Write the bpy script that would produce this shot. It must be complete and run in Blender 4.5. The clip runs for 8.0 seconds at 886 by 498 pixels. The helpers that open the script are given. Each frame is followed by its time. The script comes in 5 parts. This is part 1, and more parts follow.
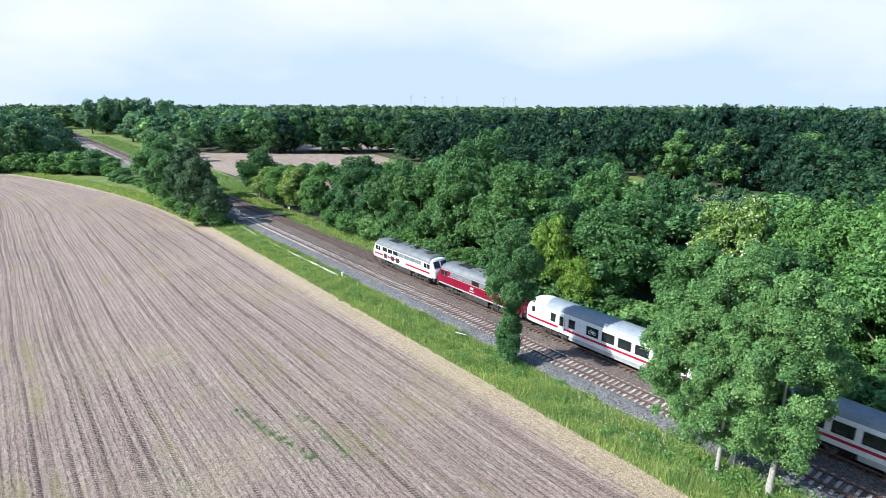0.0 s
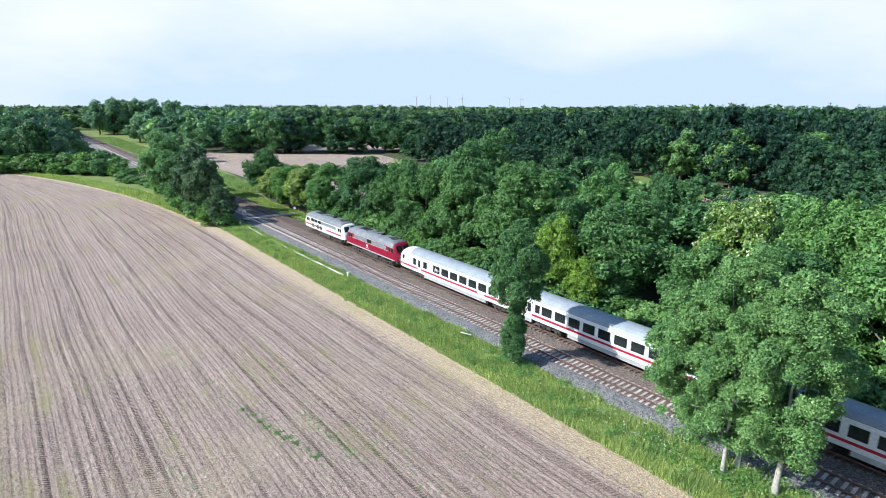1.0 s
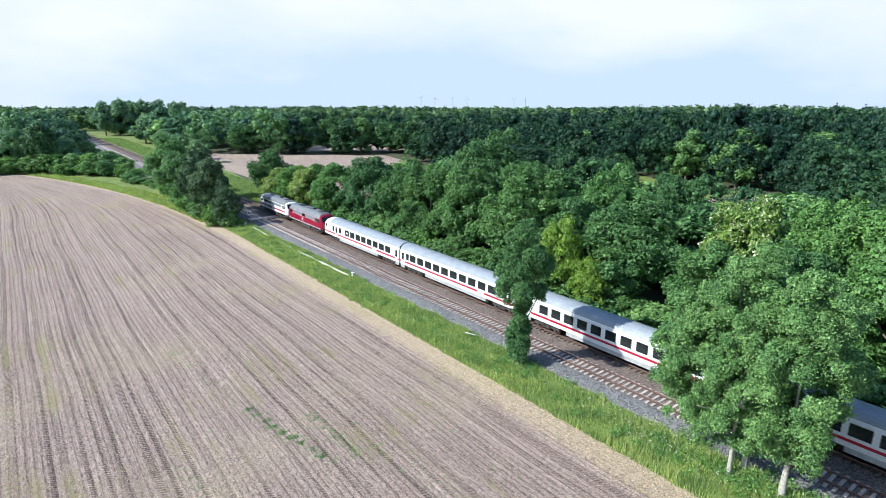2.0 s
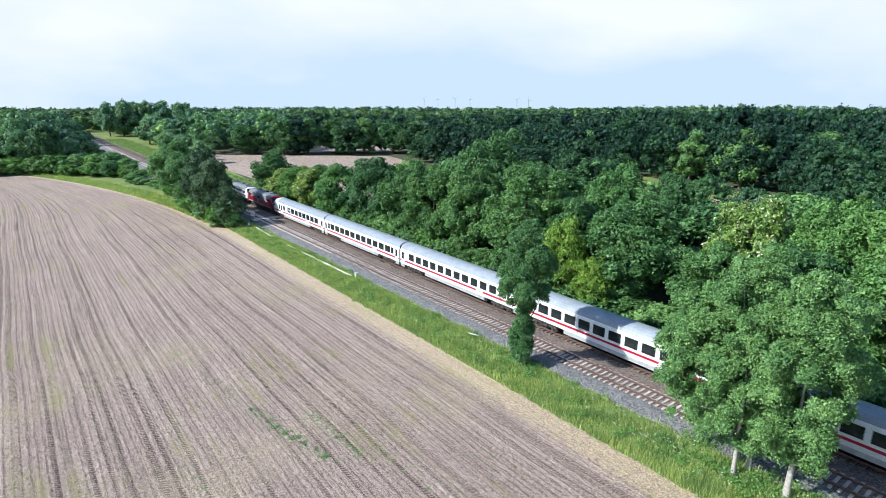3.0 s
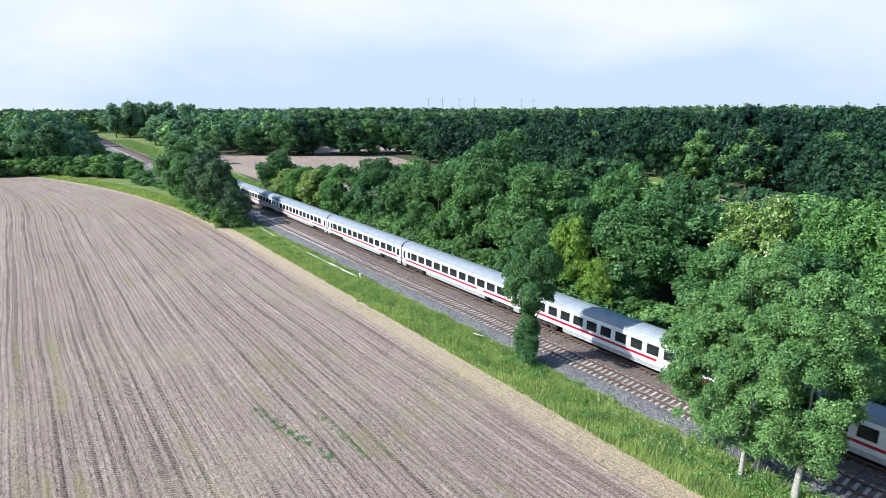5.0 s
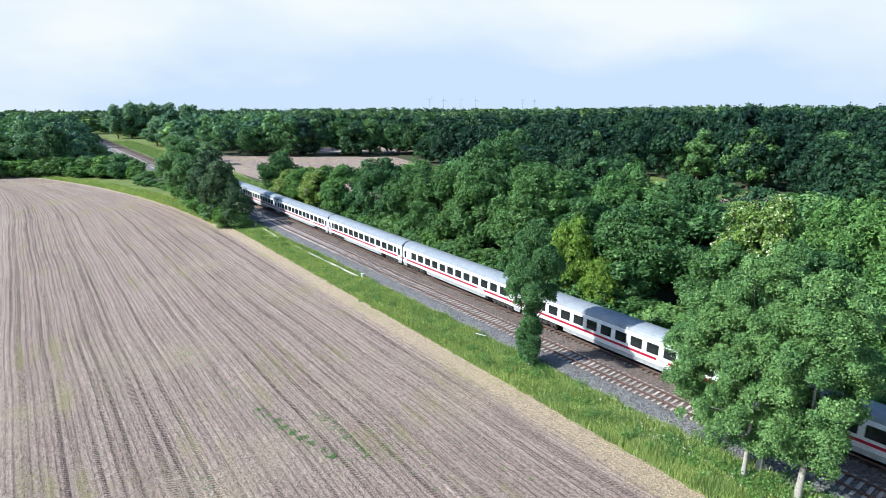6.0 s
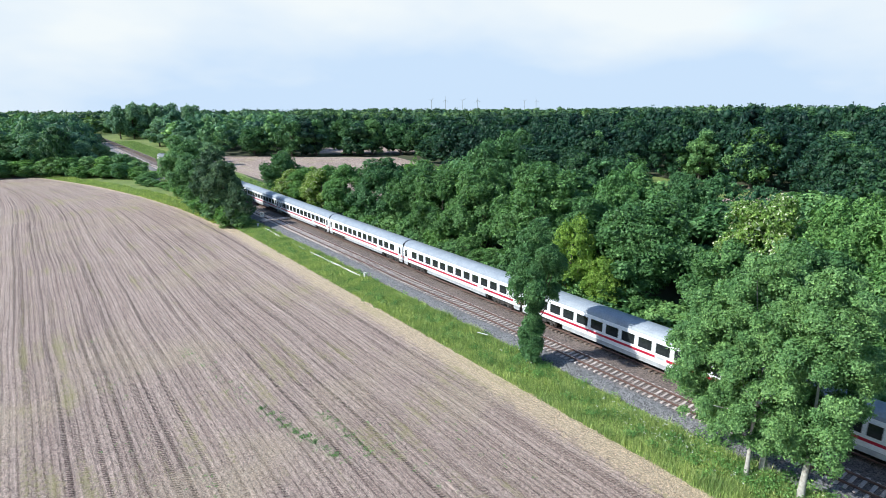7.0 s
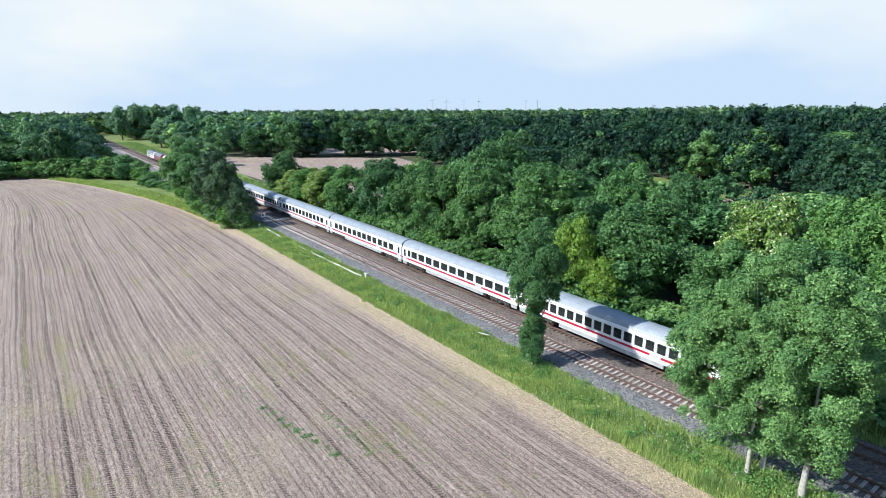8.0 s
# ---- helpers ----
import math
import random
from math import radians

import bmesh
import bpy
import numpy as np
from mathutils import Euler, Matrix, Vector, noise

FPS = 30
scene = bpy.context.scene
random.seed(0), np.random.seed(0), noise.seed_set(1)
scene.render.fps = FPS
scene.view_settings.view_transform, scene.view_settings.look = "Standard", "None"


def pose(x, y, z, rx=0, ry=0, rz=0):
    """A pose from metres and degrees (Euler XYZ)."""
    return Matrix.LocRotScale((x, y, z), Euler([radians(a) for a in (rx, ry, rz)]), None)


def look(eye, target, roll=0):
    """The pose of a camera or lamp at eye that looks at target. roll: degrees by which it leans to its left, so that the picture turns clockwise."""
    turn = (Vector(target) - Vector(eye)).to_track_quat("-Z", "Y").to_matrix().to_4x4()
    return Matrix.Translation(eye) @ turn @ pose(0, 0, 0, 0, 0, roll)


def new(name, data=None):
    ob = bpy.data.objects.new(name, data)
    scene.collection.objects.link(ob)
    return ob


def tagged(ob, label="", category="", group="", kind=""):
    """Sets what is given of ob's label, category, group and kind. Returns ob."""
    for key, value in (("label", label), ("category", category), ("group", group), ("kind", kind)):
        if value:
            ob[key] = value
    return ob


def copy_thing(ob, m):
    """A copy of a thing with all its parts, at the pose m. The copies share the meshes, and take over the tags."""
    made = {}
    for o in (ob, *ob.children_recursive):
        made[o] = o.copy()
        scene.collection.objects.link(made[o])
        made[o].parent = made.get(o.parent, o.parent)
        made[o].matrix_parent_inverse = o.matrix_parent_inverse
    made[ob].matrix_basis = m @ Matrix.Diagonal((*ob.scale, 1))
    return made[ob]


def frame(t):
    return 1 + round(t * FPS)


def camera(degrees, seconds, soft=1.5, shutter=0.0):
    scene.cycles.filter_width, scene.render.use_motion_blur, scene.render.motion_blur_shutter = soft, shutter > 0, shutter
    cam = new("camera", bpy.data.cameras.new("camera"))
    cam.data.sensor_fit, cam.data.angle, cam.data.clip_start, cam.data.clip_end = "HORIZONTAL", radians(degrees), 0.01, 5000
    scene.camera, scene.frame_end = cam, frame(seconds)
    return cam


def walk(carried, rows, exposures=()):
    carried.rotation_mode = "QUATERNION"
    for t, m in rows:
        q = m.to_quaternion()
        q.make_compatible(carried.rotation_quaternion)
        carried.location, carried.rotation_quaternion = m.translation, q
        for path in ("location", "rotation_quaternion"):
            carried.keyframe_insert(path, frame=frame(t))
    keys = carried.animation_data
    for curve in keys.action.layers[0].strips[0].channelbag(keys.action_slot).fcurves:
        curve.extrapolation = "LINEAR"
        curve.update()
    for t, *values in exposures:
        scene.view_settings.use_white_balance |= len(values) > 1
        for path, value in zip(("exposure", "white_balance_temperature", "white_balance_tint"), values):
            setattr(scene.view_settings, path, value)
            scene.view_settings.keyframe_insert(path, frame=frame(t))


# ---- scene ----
cam = camera(75.773, 8.0, soft=0.5, shutter=0.12)
walk(cam, [
    (0.0, look((-46.875, -32.282, 25.028), (-10.714, 13.124, 9.842), 0.842)),
    (0.5, look((-46.880, -32.331, 25.020), (-10.960, 13.266, 9.832), 0.783)),
    (1.0, look((-46.902, -32.364, 25.029), (-11.182, 13.395, 9.856), 0.730)),
    (1.5, look((-46.916, -32.353, 25.009), (-11.398, 13.571, 9.857), 0.675)),
    (3.0, look((-46.893, -32.309, 24.946), (-11.785, 13.958, 9.887), 0.554)),
    (3.5, look((-46.923, -32.287, 24.947), (-11.919, 14.059, 9.888), 0.528)),
    (4.0, look((-46.848, -32.204, 24.946), (-11.942, 14.214, 9.878), 0.509)),
    (4.5, look((-46.808, -32.184, 24.906), (-12.011, 14.325, 9.866), 0.468)),
    (6.0, look((-46.919, -32.177, 24.832), (-12.299, 14.486, 9.864), 0.300)),
    (6.5, look((-46.939, -32.162, 24.765), (-12.421, 14.584, 9.824), 0.266)),
    (7.0, look((-47.012, -32.211, 24.705), (-12.537, 14.574, 9.783), 0.238)),
    (7.5, look((-47.017, -32.220, 24.681), (-12.595, 14.609, 9.777), 0.225)),
    (8.0, look((-47.024, -32.314, 24.689), (-12.657, 14.571, 9.834), 0.187)),
], exposures=[(0.0, 0.60, 6120, 4), (3.5, 0.57, 6120, 4), (8.0, 0.50, 6120, 4)])

# ---- light ----
SUN_TO = Vector((-0.93, 0.36, 0.0)).normalized()
SUN_EL = radians(36)
sun_data = bpy.data.lights.new("sun", "SUN")
sun_data.energy, sun_data.angle, sun_data.color = 5.0, radians(0.6), (1.0, 0.97, 0.92)
sun = new("sun", sun_data)
sun_vec = Vector((SUN_TO.x * math.cos(SUN_EL), SUN_TO.y * math.cos(SUN_EL), math.sin(SUN_EL)))
sun.matrix_world = look(sun_vec * 300, (0, 0, 0))


def make_world():
    w = bpy.data.worlds.new("sky")
    scene.world = w
    w.use_nodes = True
    nt = w.node_tree
    nt.nodes.clear()
    N, L = nt.nodes.new, nt.links.new
    out = N("ShaderNodeOutputWorld")
    sky = N("ShaderNodeTexSky")
    sky.sky_type, sky.sun_disc = "NISHITA", False
    sky.sun_elevation = SUN_EL
    sky.sun_rotation = math.atan2(SUN_TO.x, SUN_TO.y)
    sky.altitude, sky.air_density, sky.dust_density, sky.ozone_density = 30, 1.0, 0.3, 3.0
    bg = N("ShaderNodeBackground")
    bg.inputs["Strength"].default_value = 0.15
    L(sky.outputs[0], bg.inputs["Color"])
    # broken cloud layer, projected on a flat ceiling
    tc = N("ShaderNodeTexCoord")
    sep = N("ShaderNodeSeparateXYZ")
    L(tc.outputs["Generated"], sep.inputs[0])
    mx = N("ShaderNodeMath"); mx.operation = "MAXIMUM"; mx.inputs[1].default_value = 0.0
    L(sep.outputs["Z"], mx.inputs[0])
    ad = N("ShaderNodeMath"); ad.operation = "ADD"; ad.inputs[1].default_value = 0.32
    L(mx.outputs[0], ad.inputs[0])
    dx = N("ShaderNodeMath"); dx.operation = "DIVIDE"; L(sep.outputs["X"], dx.inputs[0]); L(ad.outputs[0], dx.inputs[1])
    dy = N("ShaderNodeMath"); dy.operation = "DIVIDE"; L(sep.outputs["Y"], dy.inputs[0]); L(ad.outputs[0], dy.inputs[1])
    cb = N("ShaderNodeCombineXYZ"); L(dx.outputs[0], cb.inputs[0]); L(dy.outputs[0], cb.inputs[1])
    n1 = N("ShaderNodeTexNoise"); n1.inputs["Scale"].default_value = 0.34; n1.inputs["Detail"].default_value = 4; n1.inputs["Roughness"].default_value = 0.55
    L(cb.outputs[0], n1.inputs["Vector"])
    hi = N("ShaderNodeMapRange"); hi.inputs["From Min"].default_value = 0.03; hi.inputs["From Max"].default_value = 0.20
    hi.inputs["To Min"].default_value = 0.30; hi.inputs["To Max"].default_value = 0.14
    L(sep.outputs["Z"], hi.inputs["Value"])
    up = N("ShaderNodeMapRange"); up.inputs["From Min"].default_value = 0.20; up.inputs["From Max"].default_value = 0.38
    up.inputs["To Min"].default_value = 0.0; up.inputs["To Max"].default_value = -0.48
    L(sep.outputs["Z"], up.inputs["Value"])
    s0 = N("ShaderNodeMath"); s0.operation = "ADD"; L(hi.outputs[0], s0.inputs[0]); L(up.outputs[0], s0.inputs[1])
    sm = N("ShaderNodeMath"); sm.operation = "ADD"; L(n1.outputs["Fac"], sm.inputs[0]); L(s0.outputs[0], sm.inputs[1])
    rp = N("ShaderNodeValToRGB")
    rp.color_ramp.elements[0].position, rp.color_ramp.elements[1].position = 0.36, 0.62
    L(sm.outputs[0], rp.inputs[0])
    n2 = N("ShaderNodeTexNoise"); n2.inputs["Scale"].default_value = 0.6; n2.inputs["Detail"].default_value = 5
    L(cb.outputs[0], n2.inputs["Vector"])
    cr = N("ShaderNodeValToRGB")
    cr.color_ramp.elements[0].position, cr.color_ramp.elements[1].position = 0.42, 0.64
    cr.color_ramp.elements[0].color, cr.color_ramp.elements[1].color = (0.69, 0.81, 1.0, 1), (1.0, 0.995, 1.0, 1)
    hz = N("ShaderNodeMapRange"); hz.inputs["From Min"].default_value = 0.0; hz.inputs["From Max"].default_value = 0.2
    hz.inputs["To Min"].default_value = -0.05; hz.inputs["To Max"].default_value = 0.10
    L(sep.outputs["Z"], hz.inputs["Value"])
    n3 = N("ShaderNodeMath"); n3.operation = "ADD"; L(n2.outputs["Fac"], n3.inputs[0]); L(hz.outputs[0], n3.inputs[1])
    L(n3.outputs[0], cr.inputs[0])
    cl = N("ShaderNodeBackground"); L(cr.outputs[0], cl.inputs["Color"]); cl.inputs["Strength"].default_value = 0.665
    mix = N("ShaderNodeMixShader")
    L(rp.outputs[0], mix.inputs[0]); L(bg.outputs[0], mix.inputs[1]); L(cl.outputs[0], mix.inputs[2])
    L(mix.outputs[0], out.inputs["Surface"])


make_world()


# ---- materials ----
def base_mat(name):
    m = bpy.data.materials.new(name)
    m.use_nodes = True
    nt = m.node_tree
    return m, nt, nt.nodes["Principled BSDF"], nt.nodes.new, nt.links.new


def ramp(nt, fac, stops):
    r = nt.nodes.new("ShaderNodeValToRGB")
    e = r.color_ramp.elements
    while len(e) < len(stops):
        e.new(0.5)
    for el, (p, c) in zip(e, stops):
        el.position, el.color = p, (*c, 1)
    nt.links.new(fac, r.inputs[0])
    return r.outputs[0]


def noise_tex(nt, vec, scale, detail=4, rough=0.55):
    n = nt.nodes.new("ShaderNodeTexNoise")
    n.inputs["Scale"].default_value, n.inputs["Detail"].default_value, n.inputs["Roughness"].default_value = scale, detail, rough
    if vec is not None:
        nt.links.new(vec, n.inputs["Vector"])
    return n.outputs["Fac"]


def mixc(nt, a, b, fac, mode="MIX"):
    m = nt.nodes.new("ShaderNodeMix")
    m.data_type, m.blend_type = "RGBA", mode
    for sock, v in ((m.inputs[6], a), (m.inputs[7], b), (m.inputs[0], fac)):
        if hasattr(v, "links"):
            nt.links.new(v, sock)
        elif isinstance(v, (int, float)):
            sock.default_value = v
        else:
            sock.default_value = (*v, 1)
    return m.outputs[2]


def bump(nt, b, height, strength, dist):
    n = nt.nodes.new("ShaderNodeBump")
    n.inputs["Strength"].default_value, n.inputs["Distance"].default_value = strength, dist
    nt.links.new(height, n.inputs["Height"])
    nt.links.new(n.outputs[0], b.inputs["Normal"])


def surface(name, c1, c2, scale=3.0, fine=25.0, rough=0.6, metal=0.0, relief=0.2, dist=0.01, vary=0.0):
    """Two tones mottled at two scales, with fine relief; vary: how far pieces differ."""
    m, nt, b, N, L = base_mat(name)
    tc = N("ShaderNodeTexCoord").outputs["Object"]
    col = mixc(nt, c1, c2, ramp(nt, noise_tex(nt, tc, scale, 5), [(0.35, (0, 0, 0)), (0.68, (1, 1, 1))]))
    f = noise_tex(nt, tc, fine, 3)
    col = mixc(nt, col, ramp(nt, f, [(0.3, (0.72, 0.72, 0.72)), (0.7, (1.15, 1.15, 1.15))]), 0.6, "MULTIPLY")
    if vary:
        oi = N("ShaderNodeObjectInfo").outputs["Random"]
        col = mixc(nt, col, ramp(nt, oi, [(0, (1 - vary,) * 3), (1, (1 + vary,) * 3)]), 1.0, "MULTIPLY")
    L(col, b.inputs["Base Color"])
    b.inputs["Roughness"].default_value, b.inputs["Metallic"].default_value = rough, metal
    if relief:
        bump(nt, b, f, relief, dist)
    return m


def leaf_mat(name, dark, light, bloom=None, cell=False):
    m, nt, b, N, L = base_mat(name)
    geo = N("ShaderNodeNewGeometry")
    tc = N("ShaderNodeTexCoord").outputs["Object"]
    col = mixc(nt, dark, light, ramp(nt, geo.outputs["Random Per Island"], [(0.0, (0, 0, 0)), (1.0, (1, 1, 1))]))
    sk = N("ShaderNodeMath"); sk.operation = "MULTIPLY"; sk.inputs[1].default_value = 7.31; L(geo.outputs["Random Per Island"], sk.inputs[0])
    fr = N("ShaderNodeMath"); fr.operation = "FRACT"; L(sk.outputs[0], fr.inputs[0])
    col = mixc(nt, col, ramp(nt, fr.outputs[0], [(0.0, (0.62, 0.66, 0.66)), (0.7, (1.0, 1.0, 1.0)), (1.0, (1.45, 1.38, 1.35))]), 1.0, "MULTIPLY")
    big = noise_tex(nt, tc, 0.45, 3)
    col = mixc(nt, col, ramp(nt, big, [(0.3, (0.72, 0.8, 0.75)), (0.7, (1.18, 1.1, 1.0))]), 1.0, "MULTIPLY")
    oi = N("ShaderNodeObjectInfo").outputs["Random"]
    col = mixc(nt, col, ramp(nt, oi, [(0, (0.82, 0.88, 0.92)), (1, (1.2, 1.12, 0.95))]), 1.0, "MULTIPLY")
    if cell:
        at = N("ShaderNodeAttribute"); at.attribute_name = "tree_tone"
        col = mixc(nt, col, ramp(nt, at.outputs["Fac"], [(0, (0.62, 0.70, 0.85)), (0.55, (0.92, 0.96, 0.98)), (0.85, (1.22, 1.18, 0.98)), (1, (1.55, 1.42, 0.95))]), 1.0, "MULTIPLY")
        col = mixc(nt, col, ramp(nt, noise_tex(nt, tc, 0.012, 3), [(0.4, (0.66, 0.74, 0.84)), (0.6, (1.25, 1.18, 1.0))]), 1.0, "MULTIPLY")
    if bloom:
        sel = ramp(nt, geo.outputs["Random Per Island"], [(0.85, (0, 0, 0)), (0.87, (1, 1, 1))])
        col = mixc(nt, col, bloom, sel)
    L(col, b.inputs["Base Color"])
    b.inputs["Roughness"].default_value = 0.55
    b.inputs["Specular IOR Level"].default_value = 0.3
    tr = N("ShaderNodeBsdfTranslucent")
    tint = mixc(nt, col, (0.95, 1.0, 0.58), 1.0, "MULTIPLY")
    L(tint, tr.inputs["Color"])
    mx = N("ShaderNodeMixShader")
    mx.inputs[0].default_value = 0.31
    L(b.outputs[0], mx.inputs[1]); L(tr.outputs[0], mx.inputs[2])
    L(mx.outputs[0], nt.nodes["Material Output"].inputs["Surface"])
    return m


M_LEAF = leaf_mat("leaf_green", (0.108, 0.234, 0.094), (0.218, 0.388, 0.164))
M_LEAF_DARK = leaf_mat("leaf_dark", (0.066, 0.160, 0.062), (0.138, 0.280, 0.110))
M_LEAF_LIGHT = leaf_mat("leaf_light", (0.108, 0.245, 0.075), (0.210, 0.385, 0.135))
M_LEAF_YELLOW = leaf_mat("leaf_yellow_green", (0.155, 0.295, 0.045), (0.29, 0.43, 0.095))
M_LEAF_BLOOM = leaf_mat("leaf_blossom", (0.16, 0.28, 0.055), (0.29, 0.42, 0.12), (0.60, 0.62, 0.42))
M_NEEDLE = leaf_mat("needle", (0.072, 0.135, 0.078), (0.150, 0.240, 0.130))
# distance haze put into the foliage colour: paler, bluer greens along the far railway
M_LEAF_HAZE = leaf_mat("leaf_hazed", (0.150, 0.280, 0.170), (0.270, 0.430, 0.270))
M_WOOD_HAZE = leaf_mat("wood_hazed", (0.105, 0.230, 0.135), (0.215, 0.375, 0.225), None, True)
# paler tone for every tree beyond 430 m, conifers among them
M_WOOD_FAR = leaf_mat("wood_horizon", (0.066, 0.138, 0.080), (0.132, 0.228, 0.118), None, True)
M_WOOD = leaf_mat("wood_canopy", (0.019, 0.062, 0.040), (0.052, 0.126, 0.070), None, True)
M_WOOD_NEAR = leaf_mat("wood_edge", (0.088, 0.195, 0.075), (0.180, 0.335, 0.135), None, True)
M_GRASS = leaf_mat("grass_blade", (0.23, 0.36, 0.11), (0.49, 0.58, 0.27))
M_BARK = surface("bark", (0.33, 0.30, 0.26), (0.50, 0.47, 0.42), 4, 30, 0.9, 0, 0.6, 0.02)
M_BARK_DARK = surface("bark_dark", (0.09, 0.075, 0.055), (0.16, 0.13, 0.10), 4, 30, 0.9, 0, 0.6, 0.02)
M_FLOWER = surface("flower_white", (0.60, 0.62, 0.52), (0.70, 0.71, 0.62), 8, 30, 0.7, 0, 0)
M_WHITE = surface("coach_white", (0.79, 0.795, 0.80), (0.70, 0.71, 0.72), 1.2, 9, 0.32, 0, 0.02, 0.002)
M_ROOF = surface("coach_roof", (0.295, 0.32, 0.355), (0.24, 0.265, 0.30), 0.8, 6, 0.38, 0.0, 0.03, 0.004)
M_RED = surface("stripe_red", (0.42, 0.007, 0.035), (0.36, 0.006, 0.03), 2, 12, 0.35, 0, 0)
M_CRIMSON = surface("loco_crimson", (0.255, 0.003, 0.028), (0.21, 0.003, 0.024), 1.2, 9, 0.3, 0, 0.02, 0.002)
M_GREY_ROOF = surface("loco_roof", (0.215, 0.225, 0.235), (0.155, 0.16, 0.17), 1.0, 9, 0.5, 0.2, 0.1, 0.004)
M_SKIRT = surface("skirt_grey", (0.42, 0.43, 0.44), (0.30, 0.30, 0.30), 1.5, 10, 0.5, 0, 0.05, 0.003)
M_GEAR = surface("running_gear", (0.040, 0.037, 0.035), (0.10, 0.088, 0.078), 3, 20, 0.7, 0.3, 0.3, 0.01)
M_STEEL = surface("wheel_steel", (0.28, 0.25, 0.22), (0.16, 0.13, 0.11), 5, 30, 0.4, 0.8, 0.1, 0.003)
M_RUBBER = surface("bellows_rubber", (0.025, 0.025, 0.027), (0.045, 0.045, 0.045), 5, 30, 0.8, 0, 0.2, 0.01)
M_SILVER = surface("silver_grille", (0.23, 0.25, 0.28), (0.16, 0.175, 0.20), 2, 14, 0.55, 0.1, 0.1, 0.004)
M_PLATE = surface("data_panel_grey", (0.50, 0.50, 0.50), (0.42, 0.42, 0.42), 5, 20, 0.5, 0, 0)


def glass_mat():
    m, nt, b, N, L = base_mat("tinted_glass")
    tc = N("ShaderNodeTexCoord").outputs["Object"]
    L(ramp(nt, noise_tex(nt, tc, 1.5, 2), [(0.35, (0.008, 0.010, 0.012)), (0.7, (0.03, 0.034, 0.036))]), b.inputs["Base Color"])
    b.inputs["Roughness"].default_value = 0.06
    return m


M_GLASS = glass_mat()
M_RAIL = surface("rail_rust", (0.155, 0.092, 0.075), (0.11, 0.066, 0.055), 6, 40, 0.6, 0.3, 0.1, 0.003)
M_RAIL_TOP = surface("rail_polished", (0.55, 0.52, 0.50), (0.45, 0.42, 0.40), 6, 40, 0.25, 0.9, 0)
M_SLEEPER = surface("sleeper_concrete", (0.57, 0.50, 0.46), (0.40, 0.32, 0.28), 3, 25, 0.85, 0, 0.3, 0.008, 0.18)
M_SLEEPER_B = surface("sleeper_brown", (0.22, 0.16, 0.125), (0.15, 0.11, 0.085), 3, 25, 0.85, 0, 0.3, 0.008, 0.2)
M_SIGN = surface("sign_white", (0.8, 0.8, 0.8), (0.72, 0.72, 0.71), 4, 20, 0.5, 0, 0)
M_POST = surface("post_grey", (0.35, 0.36, 0.37), (0.28, 0.28, 0.28), 4, 20, 0.5, 0.5, 0.1)
M_BLACK = surface("sign_black", (0.02, 0.02, 0.02), (0.03, 0.03, 0.03), 4, 20, 0.5, 0, 0)
M_CONCRETE = surface("white_concrete", (0.72, 0.71, 0.67), (0.58, 0.57, 0.53), 2, 18, 0.8, 0, 0.2, 0.006)


def ground_mat():
    m, nt, b, N, L = base_mat("meadow")
    tc = N("ShaderNodeTexCoord").outputs["Object"]
    col = ramp(nt, noise_tex(nt, tc, 0.05, 8, 0.65), [(0.30, (0.10, 0.15, 0.035)), (0.5, (0.17, 0.22, 0.055)), (0.70, (0.25, 0.27, 0.09))])
    f = noise_tex(nt, tc, 3.0, 6, 0.7)
    col = mixc(nt, col, ramp(nt, f, [(0.3, (0.55, 0.6, 0.5)), (0.7, (1.3, 1.25, 1.2))]), 0.8, "MULTIPLY")
    L(col, b.inputs["Base Color"])
    b.inputs["Roughness"].default_value = 0.9
    bump(nt, b, f, 0.8, 0.15)
    return m


